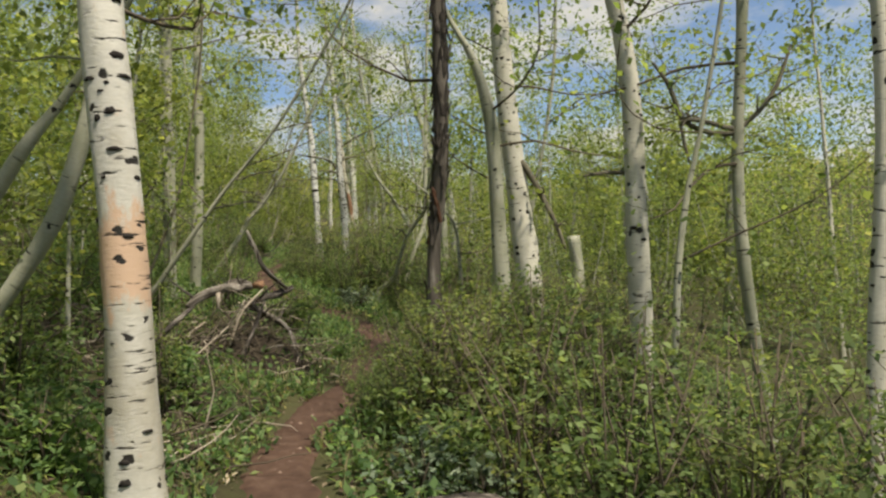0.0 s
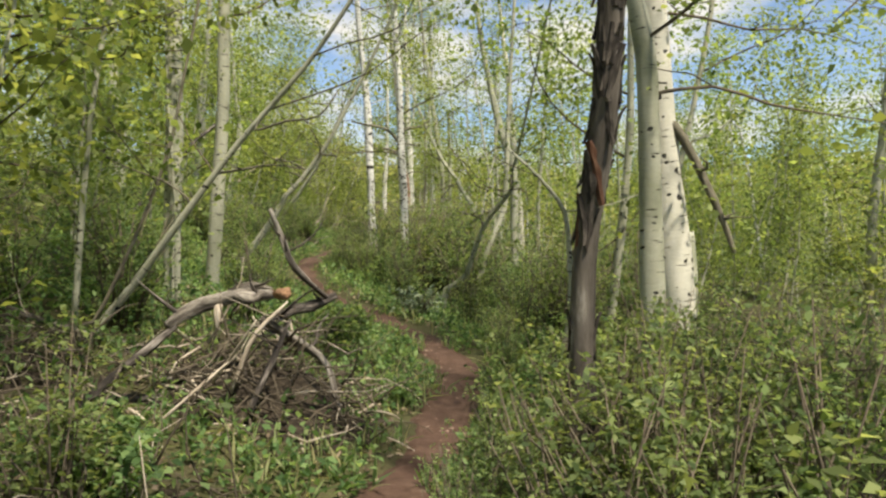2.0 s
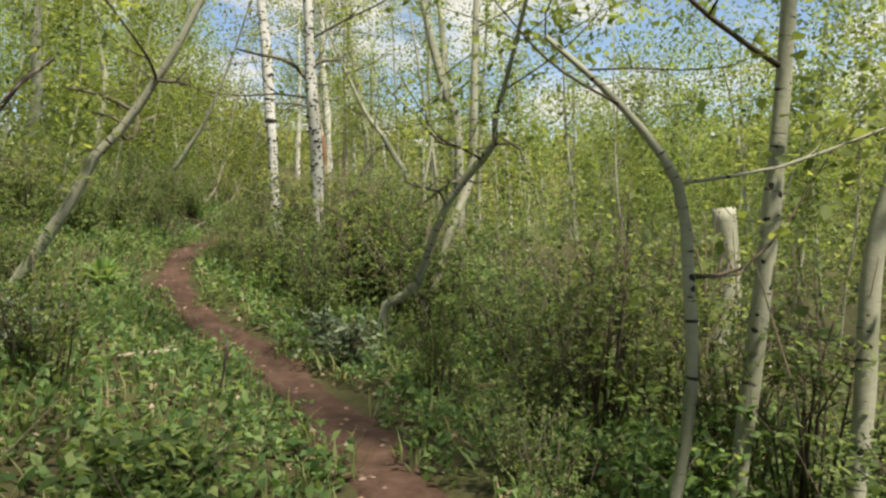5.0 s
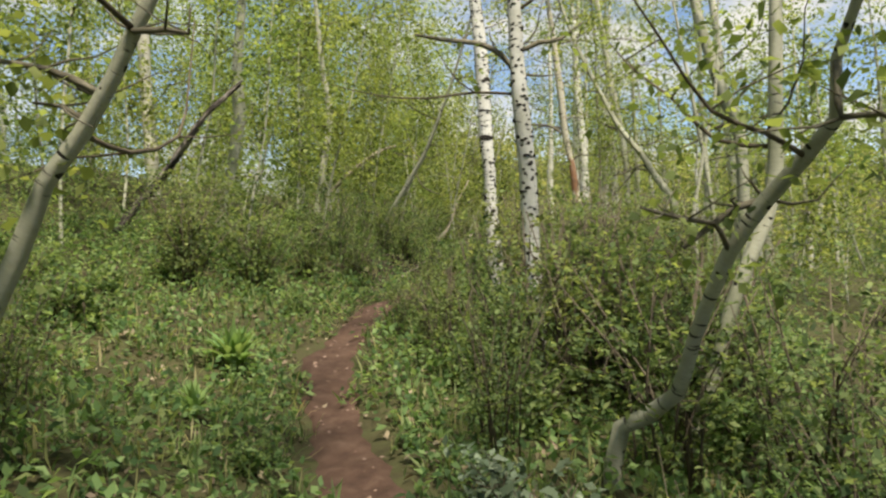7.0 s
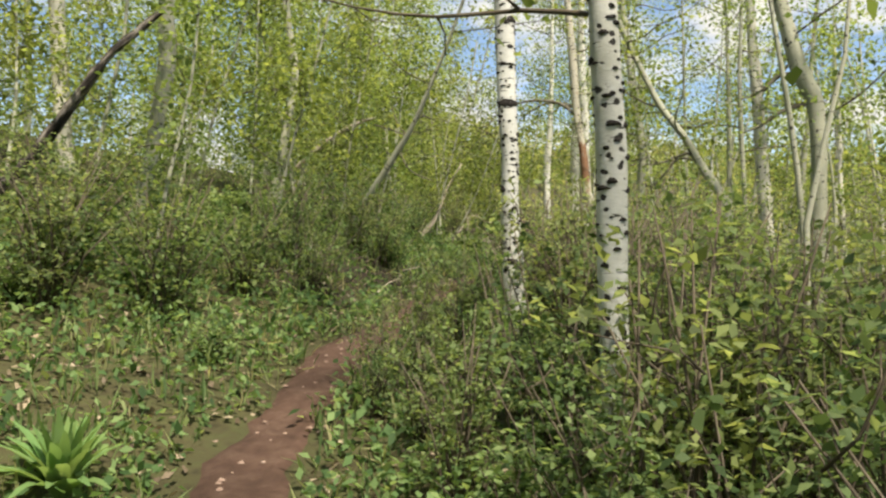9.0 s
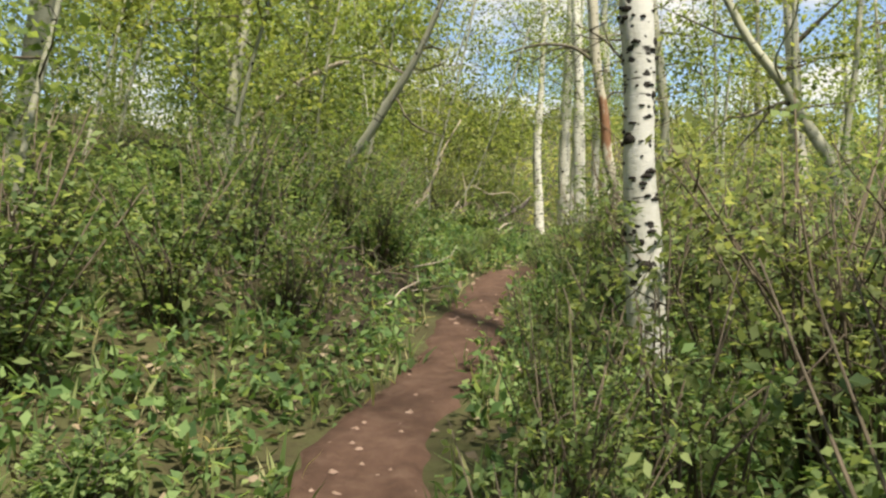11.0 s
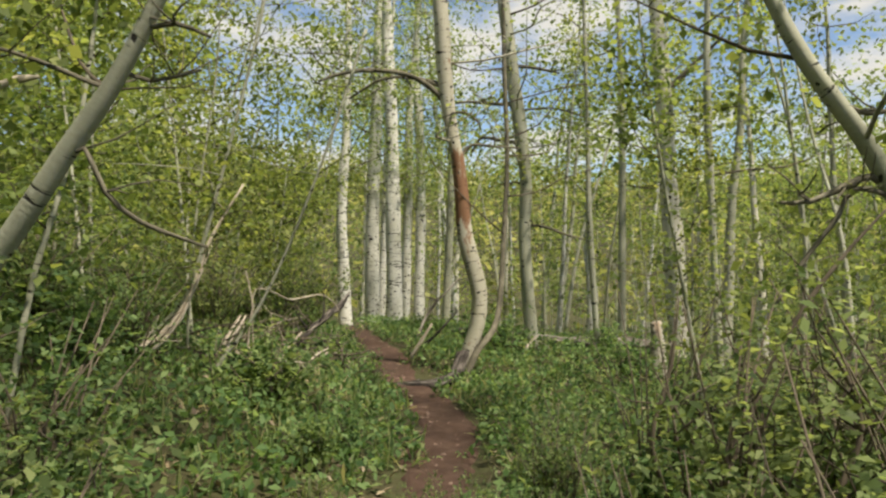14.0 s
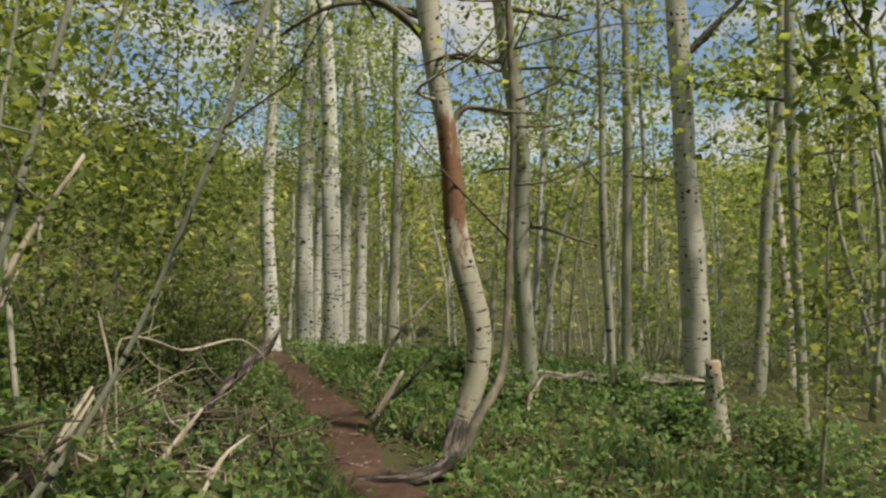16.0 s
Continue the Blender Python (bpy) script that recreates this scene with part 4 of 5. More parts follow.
# ---- fallen wood ----
def dead_stem(name, ctrl, mat, label, category, seed, stubs=2, group="fallen wood", rest=False, cut=False):
    """A dead stem or limb with broken side stubs; its lower end reaches the ground or the heap."""
    r = np.random.default_rng(seed)
    c = [tuple(map(float, q)) for q in ctrl]
    low = min(c, key=lambda q: q[2])
    base = np.array([low[0], low[1], low[2]])
    if rest:
        lowest = min(q[2] - q[3] - gz(q[0], q[1]) for q in c)
        c = [(q[0], q[1], q[2] - lowest - 0.02 if lowest > 0 else q[2], q[3]) for q in c]
        base[2] = min(q[2] for q in c)
    loc = [(q[0] - base[0], q[1] - base[1], q[2] - base[2], q[3]) for q in c]
    worn = spline(loc, 0.16)
    worn[:, :3] += r.normal(0, 0.15, (len(worn), 3)) * worn[:, 3:4]
    worn[:, 3] *= r.uniform(0.86, 1.07, len(worn))
    worn[-1, 3] *= 0.6
    loc = [tuple(q) for q in worn]
    ob = root_at(name, *base, label, category, group)
    v, f, u = tube_data(loc, 12, 0.07, 0.17, seed)
    child("stem", mesh_of("stem", v, f, mat, True, u), ob)
    s = spline(loc, 0.1)
    for k in range(stubs):
        i = int(r.uniform(0.15, 0.9) * (len(s) - 1))
        rows = curved_limb(s[i, :3], r.uniform(0, 6.28), r.uniform(-0.2, 0.8), r.uniform(0.12, 0.5), s[i, 3] * 0.45, r, 0.2)
        child("broken_stub", tubes_mesh("broken_stub", [rows], mat, 6, 0.08, 0.08), ob)
    if cut:
        e, d = s[-1], s[-1, :3] - s[-3, :3]
        me = bpy.data.meshes.new("cut_end")
        bm = bmesh.new()
        bmesh.ops.create_cone(bm, cap_ends=True, segments=12, radius1=e[3] * 1.02, radius2=e[3] * 0.8, depth=0.03)
        bmesh.ops.transform(bm, matrix=Matrix.Translation(e[:3]) @ Vector(d).to_track_quat("Z", "Y").to_matrix().to_4x4(), verts=bm.verts)
        bm.to_mesh(me)
        bm.free()
        me.materials.append(M_CUT)
        child("cut_end", me, ob, "broken end of orange rotten wood")
    return ob


dead_stem('log', [(-2.42, 7.68, 1.22, 0.03), (-2.36, 7.75, 1.28, 0.042), (-2.27, 7.86, 1.34, 0.046), (-2.15, 7.99, 1.38, 0.05), (-2.0, 8.4, 1.4, 0.054)], M_LOG, 'dark broken log with bleached patches on a heap of branches', 'log', 1, cut=True, stubs=2)
dead_stem('log', [(-2.75, 7.36, 0.82, 0.03), (-2.59, 7.5, 1.0, 0.034), (-2.38, 7.72, 1.22, 0.038)], M_DEAD, 'dark rotten log end under a broken log', 'log', 40, stubs=3)
dead_stem('rotten_stub', [(-1.9, 8.22, 1.4, 0.036), (-1.85, 8.17, 1.41, 0.042), (-1.81, 8.14, 1.38, 0.034)], M_CUT, 'broken chunk of orange rotten wood on a heap', 'log', 26, stubs=0)
dead_stem('bleached_stub', [(-2.3, 8.42, 1.4, 0.026), (-2.13, 8.38, 1.45, 0.034), (-2.0, 8.42, 1.43, 0.022)], M_LOG, 'short bleached log piece on a heap', 'log', 27, stubs=2)
dead_stem('snapped_limb', [(-2.19, 7.93, 1.36, 0.024), (-2.19, 7.89, 1.29, 0.022), (-2.18, 7.87, 1.18, 0.018)], M_PALE, 'pale snapped limb hanging under a log', 'branch', 28, stubs=0)
dead_stem('dry_branch', [(-2.11, 7.91, 0.8, 0.013), (-1.95, 7.91, 1.17, 0.012), (-1.78, 8.02, 1.36, 0.010)], M_PALE, 'thin bleached branch against a heap', 'branch', 29, stubs=3)
dead_stem('dry_branch', [(-1.93, 7.7, 0.7, 0.019), (-1.82, 7.82, 1.01, 0.018), (-1.77, 8.02, 1.24, 0.014)], M_DEAD, 'dark dead branch against a heap', 'branch', 30, stubs=3)
dead_stem('dry_branch', [(-2.28, 7.2, 0.72, 0.009), (-2.06, 7.41, 0.95, 0.010), (-2.0, 7.7, 1.05, 0.008)], M_PALE, 'thin bleached branch in grass by a heap', 'branch', 31, stubs=3)
dead_stem('dry_branch', [(-2.55, 7.42, 0.95, 0.010), (-2.38, 7.29, 0.9, 0.010), (-2.2, 7.16, 0.75, 0.009)], M_PALE, 'thin bleached branch in grass by a heap', 'branch', 32, stubs=2, rest=True)
dead_stem('dry_branch', [(-3.08, 8.54, 1.3, 0.018), (-2.82, 8.36, 1.2, 0.018), (-2.5, 8.2, 1.1, 0.014)], M_LOG, 'pale dead branch lying on the slope', 'branch', 33, stubs=3, rest=True)
dead_stem('dry_branch', [(-3.9, 8.45, 1.5, 0.022), (-3.36, 8.53, 1.32, 0.022), (-3.0, 8.84, 1.2, 0.016)], M_LOG, 'grey dead limb lying on the slope', 'branch', 34, stubs=3, rest=True)
dead_stem('log', [(-2.06, 8.41, 1.18, 0.032), (-1.9, 8.61, 1.27, 0.036), (-1.82, 8.82, 1.3, 0.044), (-1.66, 8.92, 1.38, 0.04)], M_DEAD, 'dark charred log end on a heap of branches', 'log', 2, stubs=2)
dead_stem('broken_limb', [(-2.11, 8.73, 2.0, 0.014), (-2.01, 8.69, 1.8, 0.02), (-1.91, 8.7, 1.58, 0.022), (-1.72, 8.82, 1.36, 0.024)], M_LOG, 'dead limb sticking up from a heap', 'branch', 3, stubs=3)
dead_stem('root_limb', [(-2.05, 8.36, 1.22, 0.028), (-1.88, 8.3, 1.14, 0.03), (-1.71, 8.33, 1.04, 0.03), (-1.59, 8.3, 0.92, 0.024), (-1.52, 8.2, 0.78, 0.018), (-1.46, 8.12, 0.6, 0.012)], M_LOG, 'gnarled pale root hanging down a heap', 'branch', 4, stubs=5)
dead_stem('dry_branch', [(-2.2, 7.85, 0.87, 0.009), (-2.05, 7.75, 1.04, 0.011), (-1.87, 7.66, 1.26, 0.011)], M_PALE, 'thin bleached branch against a heap', 'branch', 5, stubs=2)
dead_stem('log', [(-2.75, 7.58, 1.38, 0.03), (-2.61, 7.74, 1.37, 0.032), (-2.39, 7.92, 1.29, 0.03)], M_DEAD, 'dark rotten log at the foot of the slope', 'log', 6, stubs=2, rest=True)
dead_stem('fallen_log', [(1.21, 13.81, 0.53, 0.04), (1.62, 14.23, 0.58, 0.05), (2.19, 14.65, 0.75, 0.054)], M_PALE, 'bleached fallen log in the undergrowth', 'log', 7, rest=True)
dead_stem('dry_branch', [(-3.25, 12.94, 1.13, 0.012), (-2.91, 12.85, 1.17, 0.014), (-2.57, 12.76, 1.21, 0.011)], M_PALE, 'dry pale branch lying on the bank', 'branch', 8, rest=True)
dead_stem('upright_stick', [(-2.17, 12.27, 1.4, 0.009), (-2.14, 12.28, 1.57, 0.01), (-2.11, 12.28, 1.78, 0.012)], M_DEAD, 'dark broken stick standing by the path', 'stick', 9, stubs=1, rest=True)
dead_stem('bent_stem', [(-1.83, 18.08, 1.69, 0.025), (-1.59, 18.14, 2.03, 0.021), (-1.37, 18.2, 2.38, 0.018), (-1.21, 18.24, 2.82, 0.013)], M_TWIG, 'dark bare bent stem in the shrubs', 'branch', 10, stubs=4, rest=True)
dead_stem('bent_stem', [(-2.76, 23.27, 2.07, 0.013), (-2.78, 23.25, 2.5, 0.012), (-2.75, 23.24, 2.7, 0.012), (-2.67, 23.23, 2.91, 0.01), (-2.73, 23.23, 3.11, 0.008), (-2.83, 23.23, 3.26, 0.005)], M_TWIG, 'dark bare forked stem in the shrubs', 'branch', 60, stubs=4)
dead_stem('bent_stem', [(-2.68, 23.23, 2.88, 0.009), (-2.58, 23.22, 2.97, 0.008), (-2.49, 23.16, 3.04, 0.007), (-2.45, 23.15, 3.15, 0.004)], M_TWIG, 'dark bare forked stem in the shrubs', 'branch', 61, stubs=4)
dead_stem('bent_stem', [(-2.54, 22.96, 2.03, 0.015), (-2.56, 22.94, 2.44, 0.014), (-2.46, 22.92, 2.62, 0.013), (-2.29, 22.9, 2.83, 0.012), (-2.22, 22.89, 3.04, 0.008), (-2.25, 22.88, 3.23, 0.005)], M_TWIG, 'dark bare forked stem in the shrubs', 'branch', 62, stubs=4)
dead_stem('bent_stem', [(-3.01, 23.59, 2.16, 0.012), (-3.03, 23.57, 2.61, 0.011), (-2.94, 23.55, 2.88, 0.01), (-2.79, 23.53, 3.2, 0.009), (-2.6, 23.5, 3.48, 0.007), (-2.38, 23.48, 3.72, 0.004)], M_TWIG, 'dark bare forked stem in the shrubs', 'branch', 63, stubs=4)
dead_stem('bent_stem', [(-3.18, 23.71, 2.18, 0.011), (-3.2, 23.69, 2.54, 0.01), (-3.27, 23.68, 2.77, 0.009), (-3.19, 23.66, 3.11, 0.007), (-3.16, 23.65, 3.36, 0.004)], M_TWIG, 'dark bare forked stem in the shrubs', 'branch', 64, stubs=4)
dead_stem('bent_stem', [(-1.54, 16.93, 1.12, 0.011), (-1.56, 16.91, 1.53, 0.01), (-1.51, 16.92, 1.84, 0.009), (-1.49, 16.92, 2.12, 0.006), (-1.51, 16.91, 2.31, 0.004)], M_TWIG, 'dark bare forked stem in the shrubs', 'branch', 65, stubs=4)
dead_stem('bent_stem', [(-2.37, 17.21, 1.36, 0.01), (-2.39, 17.19, 1.58, 0.009), (-2.38, 17.19, 1.9, 0.008), (-2.37, 17.19, 2.2, 0.004)], M_TWIG, 'dark bare forked stem in the shrubs', 'branch', 66, stubs=4)
dead_stem('bent_stem', [(-2.7, 16.81, 1.39, 0.01), (-2.72, 16.79, 1.49, 0.009), (-2.69, 16.79, 1.79, 0.008), (-2.61, 16.81, 2.04, 0.005)], M_TWIG, 'dark bare forked stem in the shrubs', 'branch', 67, stubs=4)
dead_stem('bent_stem', [(-2.07, 16.99, 1.24, 0.01), (-2.09, 16.97, 1.55, 0.009), (-1.99, 16.99, 1.85, 0.008), (-1.95, 17.0, 2.05, 0.004)], M_TWIG, 'dark bare forked stem in the shrubs', 'branch', 68, stubs=4)
dead_stem('lit_branch', [(-9.6, 27.1, 3.84, 0.048), (-8.75, 27.13, 4.3, 0.048), (-8.12, 27.14, 4.8, 0.045), (-7.48, 27.16, 5.12, 0.035), (-7.17, 27.17, 5.2, 0.028)], M_PALE, 'long pale fallen branch propped on the slope', 'branch', 11, stubs=5, rest=True)
dead_stem('dead_leaning_tree', [(-8.14, 19.29, 2.86, 0.056), (-7.48, 19.47, 3.61, 0.05), (-6.93, 19.61, 4.35, 0.044), (-6.45, 19.74, 4.79, 0.034)], M_DEAD, 'dark dead trunk leaning uphill', 'log', 12, stubs=4, rest=True)
dead_stem('dry_branch', [(-5.89, 27.46, 2.65, 0.019), (-5.81, 27.69, 2.89, 0.018), (-5.7, 27.91, 3.13, 0.014)], M_PALE, 'bleached stick leaning on the bank', 'branch', 13, rest=True)
dead_stem('fallen_log', [(-3.6, 32.45, 2.66, 0.07), (-2.85, 32.34, 2.6, 0.075), (-1.95, 32.27, 2.54, 0.072), (-0.99, 32.19, 2.5, 0.065), (-0.3, 32.1, 2.46, 0.05)], M_LOG, 'long grey log lying across the ground', 'log', 14, stubs=3, rest=True)
dead_stem('fallen_limb', [(-5.5, 28.45, 2.6, 0.024), (-5.36, 28.82, 2.75, 0.034), (-5.17, 29.29, 2.96, 0.038), (-4.97, 29.86, 3.14, 0.037), (-4.86, 30.04, 3.3, 0.02)], M_DEAD, 'dark fallen limb beside the footpath', 'log', 15, stubs=7)
dead_stem('dry_branch', [(-5.23, 27.92, 2.54, 0.016), (-5.09, 28.2, 2.65, 0.017), (-4.97, 28.49, 2.74, 0.014)], M_PALE, 'bleached stick on the green bank', 'branch', 16, rest=True)
dead_stem('dry_branch', [(-5.62, 28.1, 2.75, 0.006), (-5.6, 28.1, 3.36, 0.006), (-5.35, 28.48, 3.26, 0.007), (-5.04, 28.85, 3.29, 0.007), (-4.9, 29.2, 3.1, 0.007)], M_PALE, 'thin arched dry twig over the bank', 'branch', 17, stubs=4)
dead_stem('dry_branch', [(-5.6, 27.72, 2.7, 0.010), (-5.59, 27.71, 3.01, 0.009), (-5.55, 27.69, 3.21, 0.008), (-5.61, 27.67, 3.53, 0.006)], M_PALE, 'thin pale dead sapling on the bank', 'branch', 35, stubs=3)
dead_stem('dry_branch', [(-5.7, 26.85, 2.66, 0.016), (-5.65, 27.22, 2.95, 0.015), (-5.56, 27.42, 3.15, 0.010)], M_PALE, 'bleached stick leaning on the bank', 'branch', 36, stubs=2)
dead_stem('dry_branch', [(-5.16, 27.45, 2.53, 0.013), (-5.02, 27.88, 2.77, 0.013), (-4.92, 28.1, 2.82, 0.008)], M_PALE, 'bleached stick leaning on the bank', 'branch', 37, stubs=2)
dead_stem('dry_branch', [(-4.08, 31.3, 2.58, 0.024), (-3.86, 31.49, 3.04, 0.02), (-3.4, 31.71, 3.5, 0.010)], M_LOG, 'bare grey branch standing at the foot of a grove', 'branch', 38, stubs=5)
aspen([(-1.18, 30.11, 2.2, 0.1), (-1.19, 30.1, 2.53, 0.085), (-1.22, 30.09, 2.92, 0.07)], M_PEEL, 0, 'short shredded pale stump in green herbs', 48, limbs=0, name='tree_stump')
dead_stem('dry_branch', [(-2.85, 30.3, 2.25, 0.016), (-2.67, 30.7, 2.6, 0.016), (-2.45, 31.05, 2.72, 0.012)], M_PALE, 'bleached stick leaning in green herbs', 'branch', 50, stubs=3, rest=True)
aspen([(-6.19, 27.01, 3.04, 0.024), (-5.93, 26.98, 3.33, 0.022), (-5.78, 26.95, 3.83, 0.019), (-5.59, 26.91, 4.52, 0.014)], M_GREY, 3.4, 'thin pale stem leaning from the green bank', 49, limbs=6, first_limb=0.9, leaves=260)
aspen([(-5.82, 26.61, 2.48, 0.016), (-5.61, 26.58, 2.81, 0.015), (-5.37, 26.54, 3.13, 0.012), (-5.12, 26.51, 3.6, 0.009)], M_GREY, 2.6, 'thin pale stem leaning from the green bank', 51, limbs=5, first_limb=0.7, leaves=200)
dead_stem('bleached_limb', [(-6.3, 26.5, 2.86, 0.026), (-6.02, 26.83, 3.1, 0.022), (-5.86, 26.9, 3.39, 0.015), (-5.76, 27.09, 3.75, 0.008)], M_PALE, 'thick bleached limb leaning on the bank', 'branch', 39, stubs=2)
dead_stem('dry_branch', [(-5.47, 27.94, 2.57, 0.016), (-5.35, 28.06, 2.75, 0.016), (-5.19, 28.18, 2.96, 0.013)], M_PALE, 'dry forked stick on the bank', 'branch', 22, stubs=3, rest=True)
dead_stem('dry_branch', [(-5.57, 28.1, 3.14, 0.011), (-5.67, 28.09, 3.32, 0.011), (-5.71, 28.08, 3.52, 0.009)], M_PALE, 'thin dry stick standing in herbs', 'branch', 23, stubs=2, rest=True)
dead_stem('dry_branch', [(-4.26, 30.22, 2.92, 0.015), (-3.89, 30.27, 3.16, 0.016), (-3.57, 30.32, 3.49, 0.011)], M_DEAD, 'dark forked twig at the foot of a grove', 'branch', 24, stubs=4, rest=True)
dead_stem('dry_branch', [(-4.16, 30.03, 2.75, 0.025), (-4.04, 30, 2.94, 0.022), (-3.9, 29.97, 3.18, 0.015)], M_PALE, 'short pale stick in grass', 'branch', 25, stubs=1, rest=True)
dead_stem('rotten_log', [(-0.62, 3.95, 0.16, 0.075), (-0.2, 4.05, 0.16, 0.09), (0.4, 4.2, 0.14, 0.07)], M_DEAD, 'brown rotten log half sunk beside the footpath', 'log', 19, stubs=3, rest=True)
dead_stem("surface_root", [(-3.6, 29.05, 2.66, 0.06), (-3.68, 28.84, 2.48, 0.068), (-3.8, 28.72, 2.41, 0.066), (-4.03, 28.69, 2.38, 0.052), (-4.42, 28.76, 2.38, 0.03)], M_DEAD, "twisted surface root crossing the footpath", "root", 18, 1)

def brush_heap(x, y, n, w, h, seed, core=0.15):
    '''A tangled mound of dead twigs.'''
    r = np.random.default_rng(seed)
    e = root_at("brush_heap", x, y, gz(x, y), "tangled heap of dead grey and brown branches", "brush pile")
    for lab, mat, cnt, rad in (("twig_spray", M_TWIG, n, 0.007), ("bleached_twig_spray", M_PALE, n // 6, 0.007)):
        many = []
        for k in range(cnt):
            a, q = r.uniform(0, 6.28), math.sqrt(r.uniform(0, 1)) * w
            px, py = q * math.cos(a), q * math.sin(a)
            top = h * (1 - (q / w) ** 2)
            pz = gz(x + px, y + py) - gz(x, y) + r.uniform(0, 1) * top
            many.append(curved_limb((px, py, pz), r.uniform(0, 6.28), r.normal(-0.15, 0.45), r.uniform(0.25, 0.8), rad * r.uniform(0.5, 1.6), r, r.normal(0, 0.4)))
        tagged(child(lab, tubes_mesh(lab, many, mat, 5, 0.14, 0.08), e), kind="stuff")
    # duff core filling the heap, with the hollows' shade put into its dark colour
    mound = []
    for i in range(9):
        for k in range(18):
            q, a = w * i / 8, 2 * math.pi * k / 18
            px, py = q * math.cos(a), q * math.sin(a)
            mound.append((px, py, gz(x + px, y + py) - gz(x, y) + core * h * (1 - (i / 8) ** 2) ** 1.5 - 0.03 + r.normal(0, 0.03)))
    f = [(i * 18 + k, i * 18 + (k + 1) % 18, (i + 1) * 18 + (k + 1) % 18, (i + 1) * 18 + k) for i in range(8) for k in range(18)]
    child("mound", mesh_of("mound", mound, f, M_DUFF_SHADE), e)
    return e


brush_heap(-1.98, 8.35, 330, 0.8, 0.66, 5, 0.42)
brush_heap(-5.3, 21.7, 48, 0.8, 0.3, 12)
brush_heap(-5.35, 20.6, 30, 0.6, 0.2, 13)
brush_heap(-2.05, 6.1, 120, 0.8, 0.2, 9)
brush_heap(-3.3, 7.6, 110, 0.7, 0.3, 11)
brush_heap(-1.75, 5.1, 50, 0.55, 0.12, 10)
brush_heap(-5.35, 28.9, 150, 0.85, 0.5, 6)
brush_heap(-5.9, 27.3, 60, 0.7, 0.35, 8)
brush_heap(-3.9, 7.2, 60, 0.8, 0.2, 7)



# ---- shrubs ----
def shrub_meshes(seed, h, w, stems, per, mat, leaf):
    r = np.random.default_rng(seed)
    sticks, pts = [], []
    for k in range(stems):
        az = r.uniform(0, 6.28)
        out = w * r.uniform(0.15, 1.0)
        ln = h * r.uniform(0.7, 1.12)
        b = np.array([r.normal(0, 0.06), r.normal(0, 0.06), -0.05])
        tip = b + np.array([math.cos(az) * out, math.sin(az) * out, ln])
        mid = b + (tip - b) * 0.5 + np.array([-math.cos(az) * out * 0.18, -math.sin(az) * out * 0.18, 0.02]) + r.normal(0, 0.04, 3)
        rows = [(*b, 0.009), (*mid, 0.006), (*tip, 0.0025)]
        sticks.append(rows)
        pts.append(leaf_spray(rows, per // 2, 0.075, r, 0.2, 6))
        for j in range(2):
            t = r.uniform(0.3, 0.9)
            a = b + (tip - b) * t
            tw = curved_limb(a, r.uniform(0, 6.28), r.uniform(0.0, 0.9), ln * r.uniform(0.2, 0.4), 0.004, r)
            sticks.append(tw)
            pts.append(leaf_spray(tw, per // 4, 0.055, r, 0.1, 6))
    p = np.vstack(pts)
    p[:, 2] = np.maximum(p[:, 2], 0.04)
    return tubes_mesh("stem_spray", sticks, M_TWIG, 3, 0.45), quads_mesh("foliage", leaves_at(p, leaf, r, 0.6, 0.05), mat)


SHRUBS = {
    "green": [shrub_meshes(40 + k, 1.0, 0.55, 15, 104, M_SHRUB, 0.041) for k in range(4)],
    "yellow": [shrub_meshes(50 + k, 1.1, 0.48, 14, 92, M_SHRUB_Y, 0.040) for k in range(3)],
    "low": [shrub_meshes(60 + k, 0.48, 0.42, 13, 76, M_HERB, 0.055) for k in range(3)],
    "bare": [shrub_meshes(76 + k, 1.15, 0.5, 15, 34, M_SHRUB_Y, 0.038) for k in range(3)],
    "silver": [shrub_meshes(70, 0.42, 0.3, 12, 46, M_SILVER, 0.06)],
}
SHRUB_LABEL = {"green": "dense green leafy shrub beside the footpath", "yellow": "loose yellow-green shrub with thin dark stems",
               "low": "low bright green leafy plant on the slope", "silver": "low silvery-leaved plant at the path's edge", "bare": "twiggy half-bare shrub with dark thin stems"}


def shrub(kind, x, y, s, seed, wide=1.0):
    r = np.random.default_rng(seed)
    a, b = SHRUBS[kind][seed % len(SHRUBS[kind])]
    e = root_at("shrub" if kind in ("green", "yellow", "bare") else "leafy_plant", x, y, gz(x, y), SHRUB_LABEL[kind], "shrub" if kind in ("green", "yellow", "bare") else "plant",
                {"green": "green shrubs", "yellow": "yellow-green shrubs", "low": "low plants", "silver": "silvery plants", "bare": "half-bare shrubs"}[kind])
    e.rotation_euler = (r.normal(0, 0.06), r.normal(0, 0.06), r.uniform(0, 6.28))
    e.scale = (s * wide, s * wide, s)
    tagged(child("stem_spray", a, e), kind="stuff")
    child("foliage", b, e)
    return e


def path_gap(x, y):
    yy = np.linspace(y - 1.5, y + 1.5, 25)
    return float(np.min(np.hypot(trail_x(yy) - x, yy - y)))


def scatter(n, box, seed, apart, taken):
    """Places spread over a stretch of the plan, kept apart from each other."""
    r = np.random.default_rng(seed)
    got = []
    for _ in range(n * 30):
        if len(got) >= n:
            break
        x, y = r.uniform(box[0], box[1]), r.uniform(box[2], box[3])
        if all((x - a) ** 2 + (y - b) ** 2 > apart * apart for a, b in taken):
            taken.append((x, y))
            got.append((x, y))
    return got


